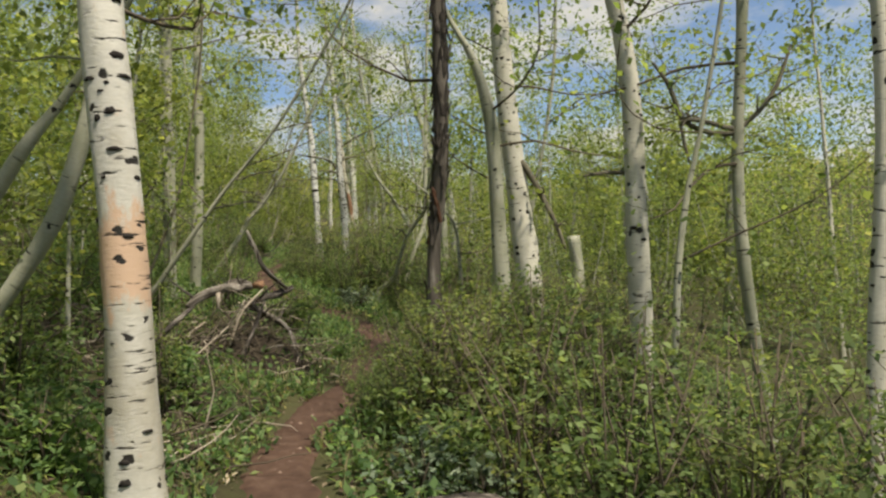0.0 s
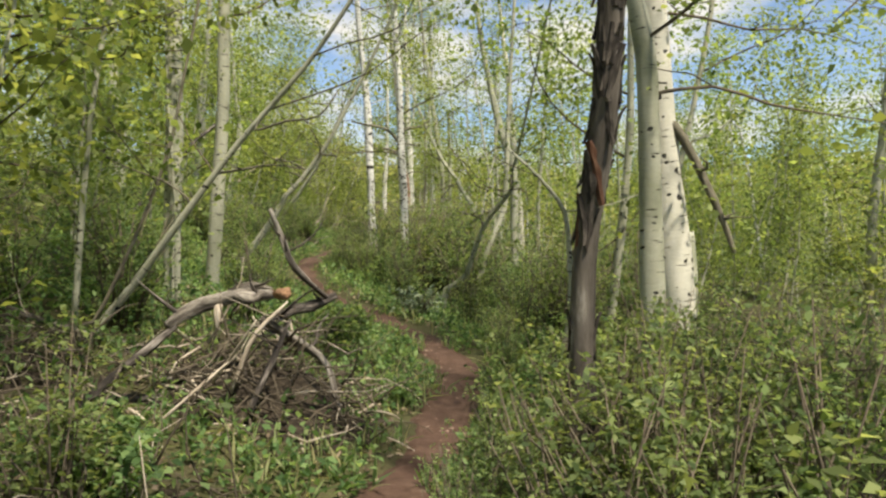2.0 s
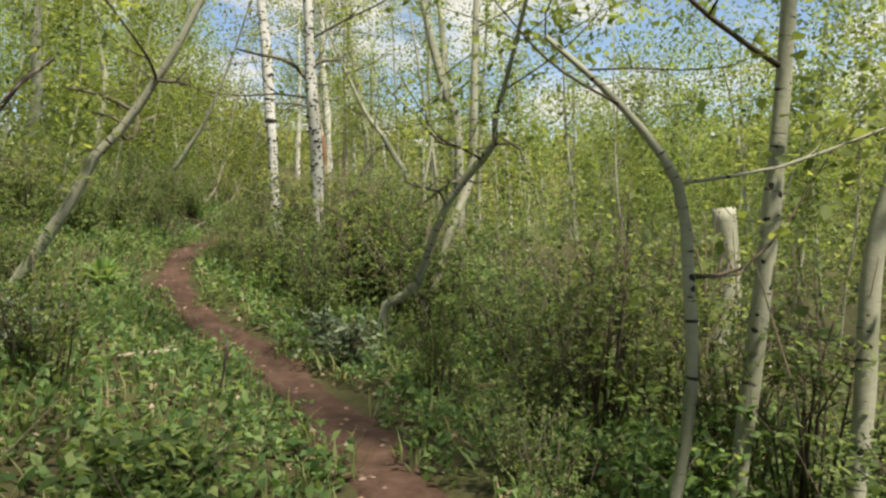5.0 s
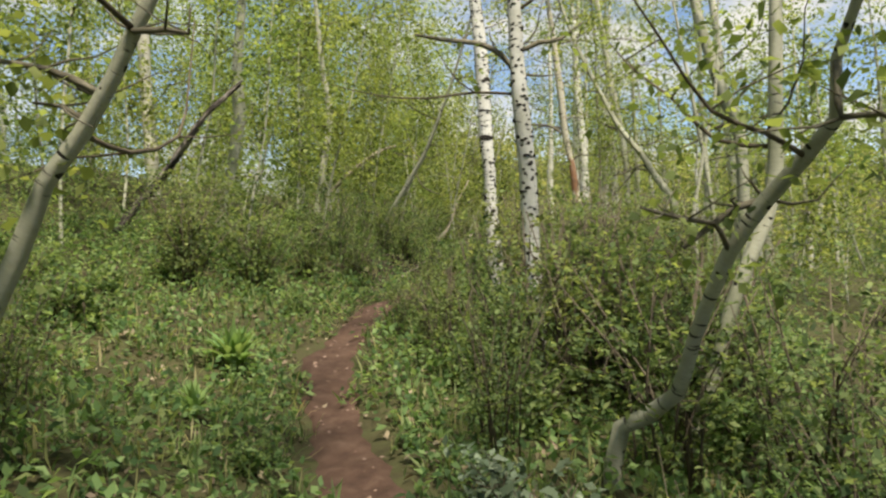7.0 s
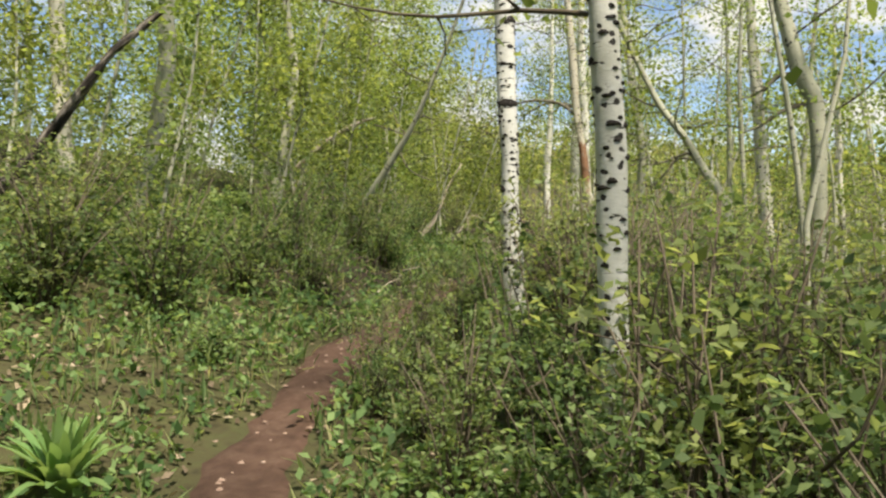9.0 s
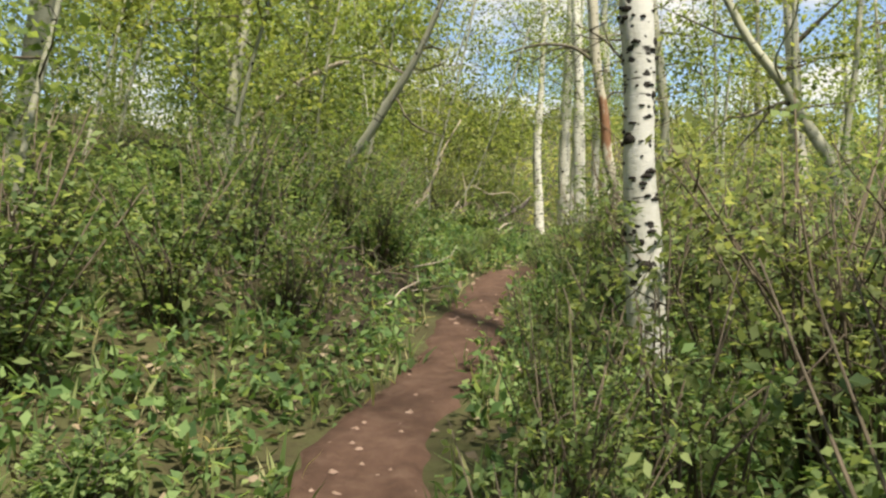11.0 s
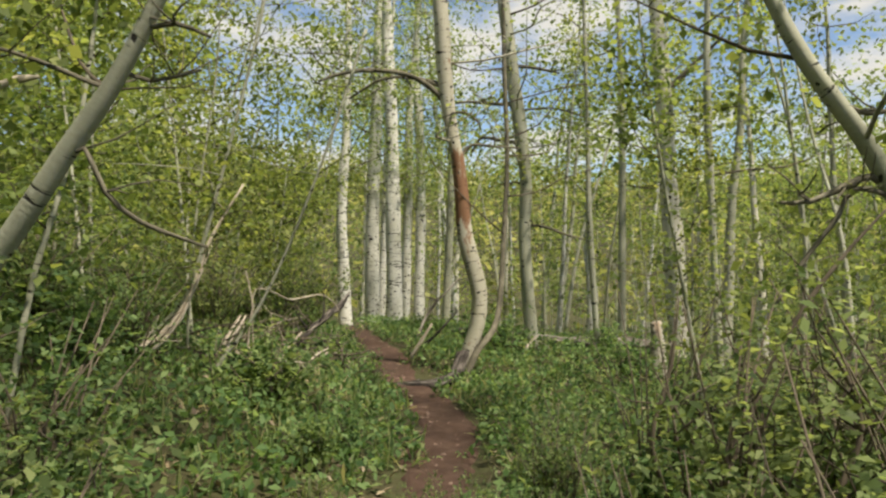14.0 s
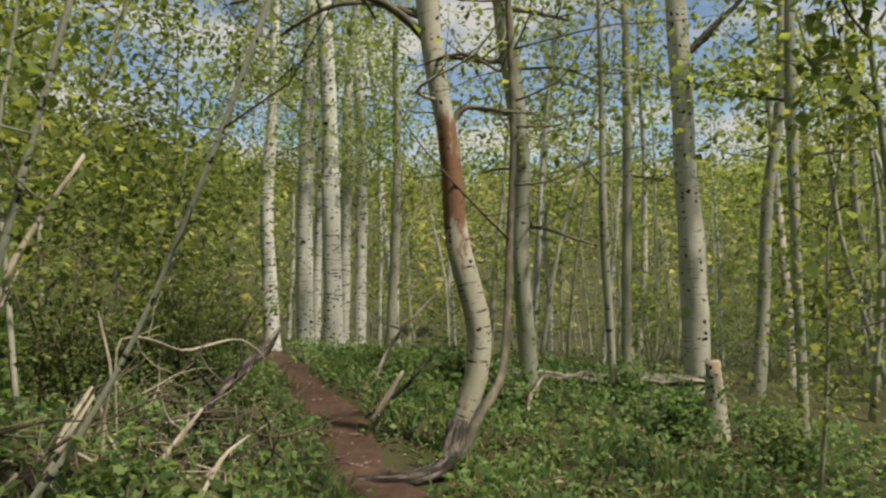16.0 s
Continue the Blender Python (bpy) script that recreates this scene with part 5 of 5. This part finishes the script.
PLACED = []
CLEAR = ((-1.15, 14.3, 0.75), (-1.3, 13.6, 0.5), (-3.35, 19.5, 0.5), (-1.35, 3.3, 0.75), (-3.5, 28.8, 0.8), (-0.1, 3.9, 0.45), (-2.3, 12.2, 0.7), (-4.4, 16.1, 0.5), (-5.35, 28.6, 1.0), (-5.9, 27.2, 0.8))


def open_ground(x, y):
    return any(math.hypot(x - a, y - b) < r for a, b, r in CLEAR)


# a thicket lines the downhill edge; the uphill bank is lower, with shrubs set back
count = 0
for x, y in scatter(420, (-4.8, 3.4, -1.0, 33.0), 11, 0.40, PLACED):
    d, off = path_gap(x, y), x - float(trail_x(y))
    bank = 1.5 if 9 < y < 16.5 else 0.6 if y > 17.5 else 1.0
    if open_ground(x, y) or off > 0 and d < (0.5 if y > 18 else 0.62) or off < 0 and d < bank or d > 3.3 or math.hypot(x + 2.0, y - 8.3) < 1.25 or (24.5 < y and -1.3 < off < 5.5) or (23.5 < y < 29.8 and -2.4 < off < 0):
        continue
    if off < 0 and rng.random() < (0.8 if 9 < y < 17 else 0.3):
        continue
    near = min(1.0, max(0.0, (d - 0.65) / 0.8))
    tall = 0.60 + 0.42 * near if off > 0 else 0.55 + 0.3 * near
    if off > 0 and y > 12:
        tall *= 1.15
    kind = "yellow" if rng.random() < (0.6 if y < 20 and off > 0 else 0.3) else "green"
    if 18.5 < y < 24.5 and off > 0.9 and rng.random() < 0.22:
        kind = "bare"
    shrub(kind, x, y, tall * rng.uniform(0.85, 1.2), 100 + count, 1.05 if d > 0.9 else 0.8)
    count += 1
for x, y in scatter(260, (-8.0, 2.0, 0.0, 33.0), 12, 0.36, PLACED):
    d, off = path_gap(x, y), x - float(trail_x(y))
    if open_ground(x, y) and rng.random() < 0.7 or d < (0.8 if y > 22.5 else 0.52) or d > 3.2 or (23.5 < y < 29.8 and -2.3 < off < 0 and rng.random() < 0.75) or math.hypot(x + 2.0, y - 8.3) < 0.95:
        continue
    shrub("low", x, y, rng.uniform(0.6, 1.1) * (0.7 if d < 0.9 else 1.0), 300 + count, 1.1)
    count += 1
for x, y in ((-1.72, 14.0), (-1.5, 13.55), (-0.1, 4.55), (0.25, 4.4), (-3.4, 12.3)):
    shrub("silver", x, y, rng.uniform(0.8, 1.15), 500 + count)
    count += 1


for x, y, s in ((-0.55, 7.7, 0.5), (-0.5, 8.4, 0.6), (-0.42, 9.0, 0.65), (-1.2, 9.1, 0.5)):
    shrub("low", x, y, s, 530 + count, 1.0)
    count += 1
# where the downhill shrubs lean over the path's edge
for k, (x, y, s) in enumerate(((-0.62, 6.1, 0.5), (-0.52, 6.5, 0.55), (-0.42, 6.9, 0.62), (-0.48, 7.35, 0.5), (-0.36, 5.75, 0.55), (-0.4, 9.6, 0.5), (-0.45, 10.3, 0.52), (-0.55, 11.0, 0.5),
                               (-3.5, 17.5, 0.62), (-3.45, 18.0, 0.68), (-3.7, 20.4, 0.5), (-3.85, 23.5, 0.42), (-3.62, 23.95, 0.5), (-3.5, 24.5, 0.45), (-3.78, 22.7, 0.4), (-4.06, 23.3, 0.38), (-4.0, 23.75, 0.42), (-4.2, 24.1, 0.3), (-4.62, 23.9, 0.34), (-4.7, 23.3, 0.4))):
    shrub("green" if k % 3 else "yellow", x, y, s, 700 + k, 0.85)
# shrubs up the shaded bank
for k, (x, y, s) in enumerate(((-5.6, 18.6, 1.0), (-6.1, 18.0, 1.1), (-6.0, 19.2, 1.0), (-6.6, 18.7, 1.15), (-5.5, 19.6, 0.85), (-5.15, 20.2, 0.8), (-5.75, 20.9, 0.95), (-5.2, 22.3, 0.8), (-5.7, 22.7, 0.95),
                               (-6.1, 21.8, 1.05), (-5.6, 23.4, 0.9), (-6.3, 23.0, 1.1), (-6.1, 26.2, 0.8), (-6.6, 27.6, 0.95), (-6.2, 29.3, 0.9), (-5.75, 30.2, 0.8), (-6.8, 26.4, 1.0))):
    shrub("green", x, y, s, 740 + k, 1.1)
for k, (x, y, s) in enumerate(((0.45, 6.4, 1.0), (-0.08, 6.4, 0.92), (0.6, 7.2, 0.95), (0.35, 7.6, 0.85), (0.9, 6.2, 0.85), (0.85, 7.7, 0.95), (0.05, 6.1, 0.9), (0.24, 5.8, 0.95), (0.22, 6.5, 1.05), (0.15, 7.25, 0.95), (0.5, 8.2, 0.95), (0.05, 8.0, 0.75), (1.1, 7.1, 1.05), (1.3, 8.2, 1.05))):
    shrub("yellow", x, y, s, 770 + k, 1.0)
for x, y, s in ((-5.65, 30.8, 1.0), (-5.95, 31.6, 1.15), (-5.55, 32.6, 1.1), (-6.5, 30.2, 1.1)):
    shrub("green", x, y, s, 520 + count, 1.1)
    count += 1
for x, y in ((-4.6, 25.5), (-4.75, 24.9), (-3.45, 25.0), (-3.4, 25.6)):
    shrub("low", x, y, rng.uniform(0.45, 0.6), 540 + count, 1.0)
    count += 1


for x, y in scatter(60, (-6.5, 2.5, 7.0, 25.0), 13, 0.5, []):
    d, off = path_gap(x, y), x - float(trail_x(y))
    if d < 0.75 or d > 3.4 or off < 0 or (off > 0 and 13 < y < 15.5) or open_ground(x, y):
        continue
    shrub("bare", x, y, rng.uniform(0.7, 1.15), 560 + count, 1.0)
    count += 1


def thicket(name, label, n, box, seed, kinds, keep, low, high):
    """Shrubs too many to count, joined into one."""
    r = np.random.default_rng(seed)
    parts = []
    for kind in kinds:
        for st, fo in SHRUBS[kind]:
            co = np.empty(len(fo.vertices) * 3)
            fo.vertices.foreach_get("co", co)
            parts.append(co.reshape(-1, 4, 3))
    out = []
    while len(out) < n:
        x, y = r.uniform(box[0], box[1]), r.uniform(box[2], box[3])
        if not keep(x, y):
            continue
        q = parts[int(r.integers(len(parts)))]
        q = q[r.random(len(q)) < 0.24]
        a, s = r.uniform(0, 6.28), r.uniform(low, high)
        m = np.array([[math.cos(a), -math.sin(a), 0], [math.sin(a), math.cos(a), 0], [0, 0, 1]]) * s
        out.append(q @ m.T + np.array([x, y, gz(x, y)]))
    return tagged(new(name, quads_mesh(name, np.concatenate(out), M_SHRUB)), label, "thicket", kind="stuff")


thicket("far_thicket", "thick green scrub covering the wooded slope", 240, (-24, 16, -4, 52), 21, ("green", "yellow"),
        lambda x, y: path_gap(x, y) > 2.9 and not (y > 25.5 and -1.0 < x - float(trail_x(y)) < 6.5), 1.0, 1.8)
thicket("bank_thicket", "dense shrubs up the shaded bank", 70, (-12, -5.6, 12, 24), 22, ("green", "yellow"), lambda x, y: path_gap(x, y) > 2.6, 0.9, 1.4)



# ---- saplings: thin leafy young trees of the understorey ----
def sapling_meshes(seed, h, leaves):
    r = np.random.default_rng(seed)
    rows = [(0, 0, -0.1, 0.022)]
    p = np.zeros(3)
    a, lean = r.uniform(0, 6.28), r.uniform(0.05, 0.3)
    for k in range(5):
        p = p + np.array([math.cos(a) * lean, math.sin(a) * lean, 1.0]) * h / 5 + np.append(r.normal(0, 0.06, 2), 0)
        rows.append((*p, 0.022 * (1 - 0.17 * (k + 1))))
    s = spline(rows, 0.1)
    limbs, pts = [], []
    for k in range(18):
        i = int(r.uniform(0.16, 0.98) * (len(s) - 1))
        w = curved_limb(s[i, :3], r.uniform(0, 6.28), r.uniform(-0.1, 0.7), r.uniform(0.4, 1.0) * (1.2 - i / len(s) * 0.6), 0.008, r)
        limbs.append(w)
        pts.append(leaf_spray(w, leaves // 18, 0.15, r, 0.1))
    return tubes_mesh("trunk", [rows], M_GREY, 6, 0.3), tubes_mesh("twig_spray", limbs, M_TWIG, 3, 0.3), quads_mesh("crown", leaves_at(np.vstack(pts), 0.066, r, 0.8, 0.3), M_ASPEN)


SAPLINGS = [sapling_meshes(80 + k, 2.4 + 0.6 * k, 1000 + 90 * k) for k in range(7)]


def sapling(x, y, s, seed):
    r = np.random.default_rng(seed)
    e = root_at("aspen_sapling", x, y, gz(x, y), "young thin-stemmed aspen sapling in fresh green leaf", "sapling", "aspen saplings")
    e.rotation_euler = (r.normal(0, 0.08), r.normal(0, 0.08), r.uniform(0, 6.28))
    e.scale = (s, s, s)
    for nm, me in zip(("trunk", "twig_spray", "crown"), SAPLINGS[seed % len(SAPLINGS)]):
        tagged(child(nm, me, e), kind="stuff" if nm == "twig_spray" else "")
    return e


TAKEN = []
n = 0
# a few stand close beside the path and hang over it
for x, y, s in ((-3.4, 5.6, 0.95), (-4.3, 10.2, 1.0), (-5.7, 14.7, 0.9), (-6.3, 19.4, 1.0), (-6.7, 22.3, 1.1), (-7.0, 25.2, 1.05),
                (-1.9, 26.6, 0.9), (-7.3, 28.4, 1.15), (-6.9, 31.0, 1.2), (-1.5, 28.2, 0.8), (-8.2, 30.0, 1.2), (-7.9, 33.5, 1.2), (-9.4, 27.0, 1.2), (-6.7, 27.0, 0.85), (-7.6, 26.2, 1.0), (-8.3, 28.2, 1.15), (-7.2, 29.8, 1.0), (-8.9, 31.6, 1.25), (-6.6, 32.6, 1.0),
                (-9.6, 29.3, 1.3), (-9.9, 33.0, 1.3), (-7.3, 35.3, 1.2), (-8.6, 35.8, 1.3), (-10.6, 30.8, 1.35), (-6.2, 24.6, 0.9), (-0.7, 26.4, 0.9), (-6.0, 27.2, 0.7), (-6.3, 28.6, 0.95), (-6.0, 30.2, 0.95), (-6.5, 31.2, 1.1), (-6.1, 32.8, 1.1),
                (-6.9, 33.6, 1.25), (-5.9, 34.6, 1.15), (-7.2, 31.8, 1.25), (-7.0, 28.0, 1.0), (-7.4, 35.8, 1.35), (-6.6, 36.8, 1.3)):
    TAKEN.append((x, y))
    sapling(x, y, s, 560 + n)
    n += 1
for x, y in scatter(330, (-12, 8, -1, 42), 31, 0.75, TAKEN):
    d, off = path_gap(x, y), x - float(trail_x(y))
    if d < (2.0 if off > 0 else 2.3) or (y > 25 and -1.5 < off < 9 and rng.random() < 0.88) or (off > 0 and d < 8 and rng.random() < 0.66):
        continue
    if off > 0 and (d < 6.5 if y < 20 else d < 4):
        continue
    sapling(x, y, rng.uniform(0.75, 1.3), 600 + n)
    n += 1
    if n >= 180:
        break



# ---- standing wood further off ----
def forest_tree(k):
    r = np.random.default_rng(900 + k)
    h = r.uniform(8, 12)
    rows = [(0, 0, -0.3, 0.11)]
    p = np.zeros(3)
    lean = r.normal(0, 0.06, 2)
    for i in range(8):
        p = p + np.array([lean[0] + r.normal(0, 0.03), lean[1] + r.normal(0, 0.03), 1]) * h / 8
        rows.append((*p, 0.095 * (1 - 0.105 * (i + 1))))
    s = spline(rows, 0.2)
    limbs, pts = [], []
    for j in range(20):
        t = r.uniform(0.12, 0.99)
        i = int(t * (len(s) - 1))
        w = curved_limb(s[i, :3], r.uniform(0, 6.28), r.uniform(-0.2, 0.5), r.uniform(0.7, 1.7) * (1.15 - 0.6 * t), 0.016, r)
        limbs.append(w)
        pts.append(leaf_spray(w, 50, 0.26, r, 0.1, 2))
    bark = (M_WHITE, M_GREY, M_HEAVY, M_GREY)[k % 4]
    return (tubes_mesh("trunk", [rows], bark, 9, 0.35, 0.04), tubes_mesh("twig_spray", limbs, M_TWIG, 3, 0.45),
            quads_mesh("crown", leaves_at(np.vstack(pts), 0.12, r, 0.85, 0.3), M_ASPEN))


FOREST = [forest_tree(k) for k in range(8)]
stand = []
n = 0
for x, y in scatter(190, (-32, 24, -12, 62), 41, 1.25, stand):
    d = path_gap(x, y)
    far = min(math.hypot(x - float(trail_x(v)), y - v) for v in (0, 4, 8, 12, 16, 20, 23.5))
    if d < 4.2 or (far < 6.5):
        continue
    r = np.random.default_rng(2000 + n)
    e = root_at("forest_aspen", x, y, gz(x, y), "tall pale-stemmed aspen in the wood behind", "tree", "aspens of the wood")
    s = r.uniform(0.6, 1.1)
    e.rotation_euler = (r.normal(0, 0.04), r.normal(0, 0.04), r.uniform(0, 6.28))
    e.scale = (s * r.uniform(0.7, 1.3),) * 2 + (s,)
    for nm, me in zip(("trunk", "twig_spray", "crown"), FOREST[n % len(FOREST)]):
        tagged(child(nm, me, e), kind="stuff" if nm == "twig_spray" else "")
    n += 1


def far_woods(n, seed):
    """Woods that clothe the valley and the ridge beyond."""
    r = np.random.default_rng(seed)
    out = []
    while len(out) < n:
        x, y = r.uniform(-230, 260), r.uniform(-120, 300)
        q = math.hypot(x + 4, y - 20)
        if q < 42 or q > 260 or r.random() > (60 / q) ** 0.6:
            continue
        h = r.uniform(3.5, 7.5)
        m = 34
        u = r.normal(0, 1, (m, 3)) * np.array([1.1, 1.1, h * 0.24]) + np.array([x, y, gz(x, y) + h * 0.55])
        out.append(leaves_at(u, 0.5 + q * 0.003, r, 0.9, 0.1))
    return tagged(new("far_woods", quads_mesh("far_woods", np.concatenate(out), M_FAR)), "yellow-green woods on the far ridge", "woods", kind="stuff")


far_woods(2600, 51)


def slim_stem(k):
    r = np.random.default_rng(970 + k)
    h, a, lean, rad = 3.0 + 0.7 * k, r.uniform(0, 6.28), abs(r.normal(0.10, 0.09)), 0.022 + 0.003 * k
    p = lambda t: (lean * h * t * math.cos(a) + r.normal(0, 0.13), lean * h * t * math.sin(a) + r.normal(0, 0.13), h * t)
    return tubes_mesh("slim_aspen", [[(0, 0, -0.12, rad * 1.2), (*p(0.3), rad * 0.9), (*p(0.6), rad * 0.65), (*p(1.0), rad * 0.2)]], M_GREY, 6, 0.5, 0.05)


# pale slim stems of the open wood on the falling slope
SLIM = [slim_stem(k) for k in range(7)]
n = 0
for x, y in scatter(150, (-6, 22, 17, 66), 53, 0.6, []):
    off = x - float(trail_x(y))
    if off < 2.6 + 0.05 * max(0, 30 - y) or 26 < y < 42 and off < 4:
        continue
    e = new("slim_aspen", SLIM[n % 7])
    e.location, e.rotation_euler = (x, y, gz(x, y)), (0, 0, n * 2.4)
    tagged(e, "slim pale bare-stemmed young aspen on the falling slope", "tree", "slim aspens")
    n += 1


def leafy_depth(n, seed):
    # leaf sprays of the innumerable young stems between the trees, thicker on the uphill side
    r = np.random.default_rng(seed)
    out = []
    while len(out) < n:
        x, y = r.uniform(-24, 16), r.uniform(-4, 56)
        far = min(math.hypot(x - float(trail_x(v)), y - v) for v in (0, 4, 8, 12, 16, 20, 23.5))
        off = x - float(trail_x(min(y, 34)))
        if far < 4.2 or path_gap(x, y) < 2.6 or (off > 1.5 and r.random() < (0.74 if y < 20 else 0.5)) or (off < 0 and not 23 < y < 44 and r.random() < 0.3):
            continue
        h = (9.5 if off < 0 else 7.5) * r.uniform(0, 1) ** 0.85 + 0.5
        if y > 25 and -1.0 < off < 14 and r.random() < (0.9 if h < 4.6 else 0.25):
            continue
        u = r.normal(0, 1, (32, 3)) * np.array([0.5, 0.5, 0.34]) + np.array([x, y, gz(x, y) + h])
        out.append(leaves_at(u, 0.055 + 0.0029 * far, r, 0.85, 0.25))
    return tagged(new("leafy_understorey", quads_mesh("leafy_understorey", np.concatenate(out), M_ASPEN)), "fresh green leaves of countless young aspens", "foliage", kind="stuff")


leafy_depth(8200, 52)



# ---- undergrowth ----
# worn or shaded patches where little grows
BARE = ((-5.3, 21.7, 0.75), (-5.35, 20.6, 0.55), (-4.9, 17.1, 0.6), (-4.6, 15.4, 0.5), (-2.0, 8.3, 0.75), (-3.2, 7.6, 0.7), (-2.05, 6.1, 0.7), (-1.2, 4.6, 0.4), (-5.6, 27.7, 0.6))


def cover(name, label, n, box, seed, mat, length, width, keep, lift=0.0, droop=-0.5, tuft=1, cat="undergrowth", thin=0.5):
    r = np.random.default_rng(seed)
    x, y = r.uniform(box[0], box[1], n * 2), r.uniform(box[2], box[3], n * 2)
    ok = keep(x, y, r)
    for px, py, pr in BARE:
        ok &= (np.hypot(x - px, y - py) > pr) | (r.random(len(x)) < thin)
    x, y = x[ok][:n], y[ok][:n]
    x = np.repeat(x, tuft) + r.normal(0, 0.03, len(x) * tuft)
    y = np.repeat(y, tuft) + r.normal(0, 0.03, len(y) * tuft)
    p = np.stack([x, y, ground_z(x, y) + lift * r.uniform(0, 1, len(x))], 1)
    return tagged(new(name, quads_mesh(name, leaves_at(p, length, r, width, droop), mat)), label, cat, kind="stuff")


def beside(lo, hi):
    return lambda x, y, r: (lambda d: (d > lo + 0.10 * np.sin(y * 3.1) + 0.06 * np.sin(y * 7.7 + x)) & (d < hi))(np.abs(x - trail_x(y)))


cover("grass", "short green grass and dry blades along the path", 9000, (-8, 3, -2, 34), 61, M_GRASS, 0.17, 0.09, beside(0.24, 2.4), 0.0, -0.95, 4, "grass")
cover("herbs", "low green herbs carpeting the forest floor", 41000, (-10, 5, -2, 36), 62, M_HERB, 0.062, 0.62, beside(0.27, 4.5), 0.17, -0.25, 3)
cover("ground_shrubs", "mixed leafy undergrowth between the shrubs", 16000, (-14, 9, -4, 44), 63, M_SHRUB, 0.062, 0.6, beside(1.0, 9), 0.3, -0.2, 2)
cover("path_edge_plants", "tiny green plants fringing the bare path", 9000, (-8, 3, -2, 34), 65, M_HERB, 0.055, 0.6, beside(0.24, 0.95), 0.08, -0.3, 2)
cover("leaf_litter", "dry brown leaves and bark scraps on the soil", 26000, (-9, 4, -2, 36), 64, M_LITTER, 0.06, 0.5, beside(0.22, 3.5), 0.03, 0.0, 1, "leaf litter", 1.0)


def pebbles(n, seed):
    r = np.random.default_rng(seed)
    V, Fc = [], []
    for k in range(n):
        y = r.uniform(-1, 33)
        x = float(trail_x(y)) + r.normal(0, 0.17)
        s = r.uniform(0.006, 0.022)
        b = len(V)
        z = gz(x, y) + 0.028
        for q in ((1, 0, 0), (0.3, 0.9, 0.1), (-0.8, 0.5, 0), (-0.7, -0.6, 0.1), (0.4, -0.9, 0), (0.1, 0, 0.6)):
            V.append((x + s * (q[0] + r.normal(0, 0.2)), y + s * (q[1] + r.normal(0, 0.2)), z + s * q[2]))
        Fc += [(b + i, b + (i + 1) % 5, b + 5) for i in range(5)]
    return tagged(new("pebbles", mesh_of("pebbles", V, Fc, M_STONE, False)), "small stones and clods trodden into the earth path", "pebbles", kind="stuff")


pebbles(500, 71)


def corn_lily(x, y, s, seed):
    r = np.random.default_rng(seed)
    e = root_at("corn_lily", x, y, gz(x, y), "bright green tuft of broad arching blades on bare soil", "plant", "corn lilies")
    e.scale = (s, s, s)
    for k in range(58):
        a, lean = r.uniform(0, 6.28), r.uniform(0.1, 1.05)
        ln, w = r.uniform(0.26, 0.42), r.uniform(0.022, 0.036)
        c, sn = math.cos(a), math.sin(a)
        V = []
        for i in range(6):
            t = i / 5
            bend = lean * (0.5 + 0.7 * t)
            out, up = ln * t * math.sin(bend), ln * t * math.cos(bend) + 0.02
            ww = w * math.sin(math.pi * min(0.98, 0.12 + 0.86 * t)) + 0.002
            for q, dz in ((-1, 0.012), (0, 0), (1, 0.012)):
                V.append((c * out - sn * q * ww, sn * out + c * q * ww, up + dz * math.sin(math.pi * t)))
        f = [(i * 3 + q, i * 3 + q + 1, i * 3 + q + 4, i * 3 + q + 3) for i in range(5) for q in (0, 1)]
        child("blade", mesh_of("blade", V, f, M_LILY), e)


M_LILY = leaf_material("lily_blade", (0.10, 0.20, 0.03), (0.15, 0.27, 0.045), (0.22, 0.34, 0.07), dead_share=0.0, glow=0.4)
for k, (x, y, s) in enumerate(((-4.36, 16.1, 1.05), (-3.9, 14.9, 0.6))):
    corn_lily(x, y, s, 90 + k)
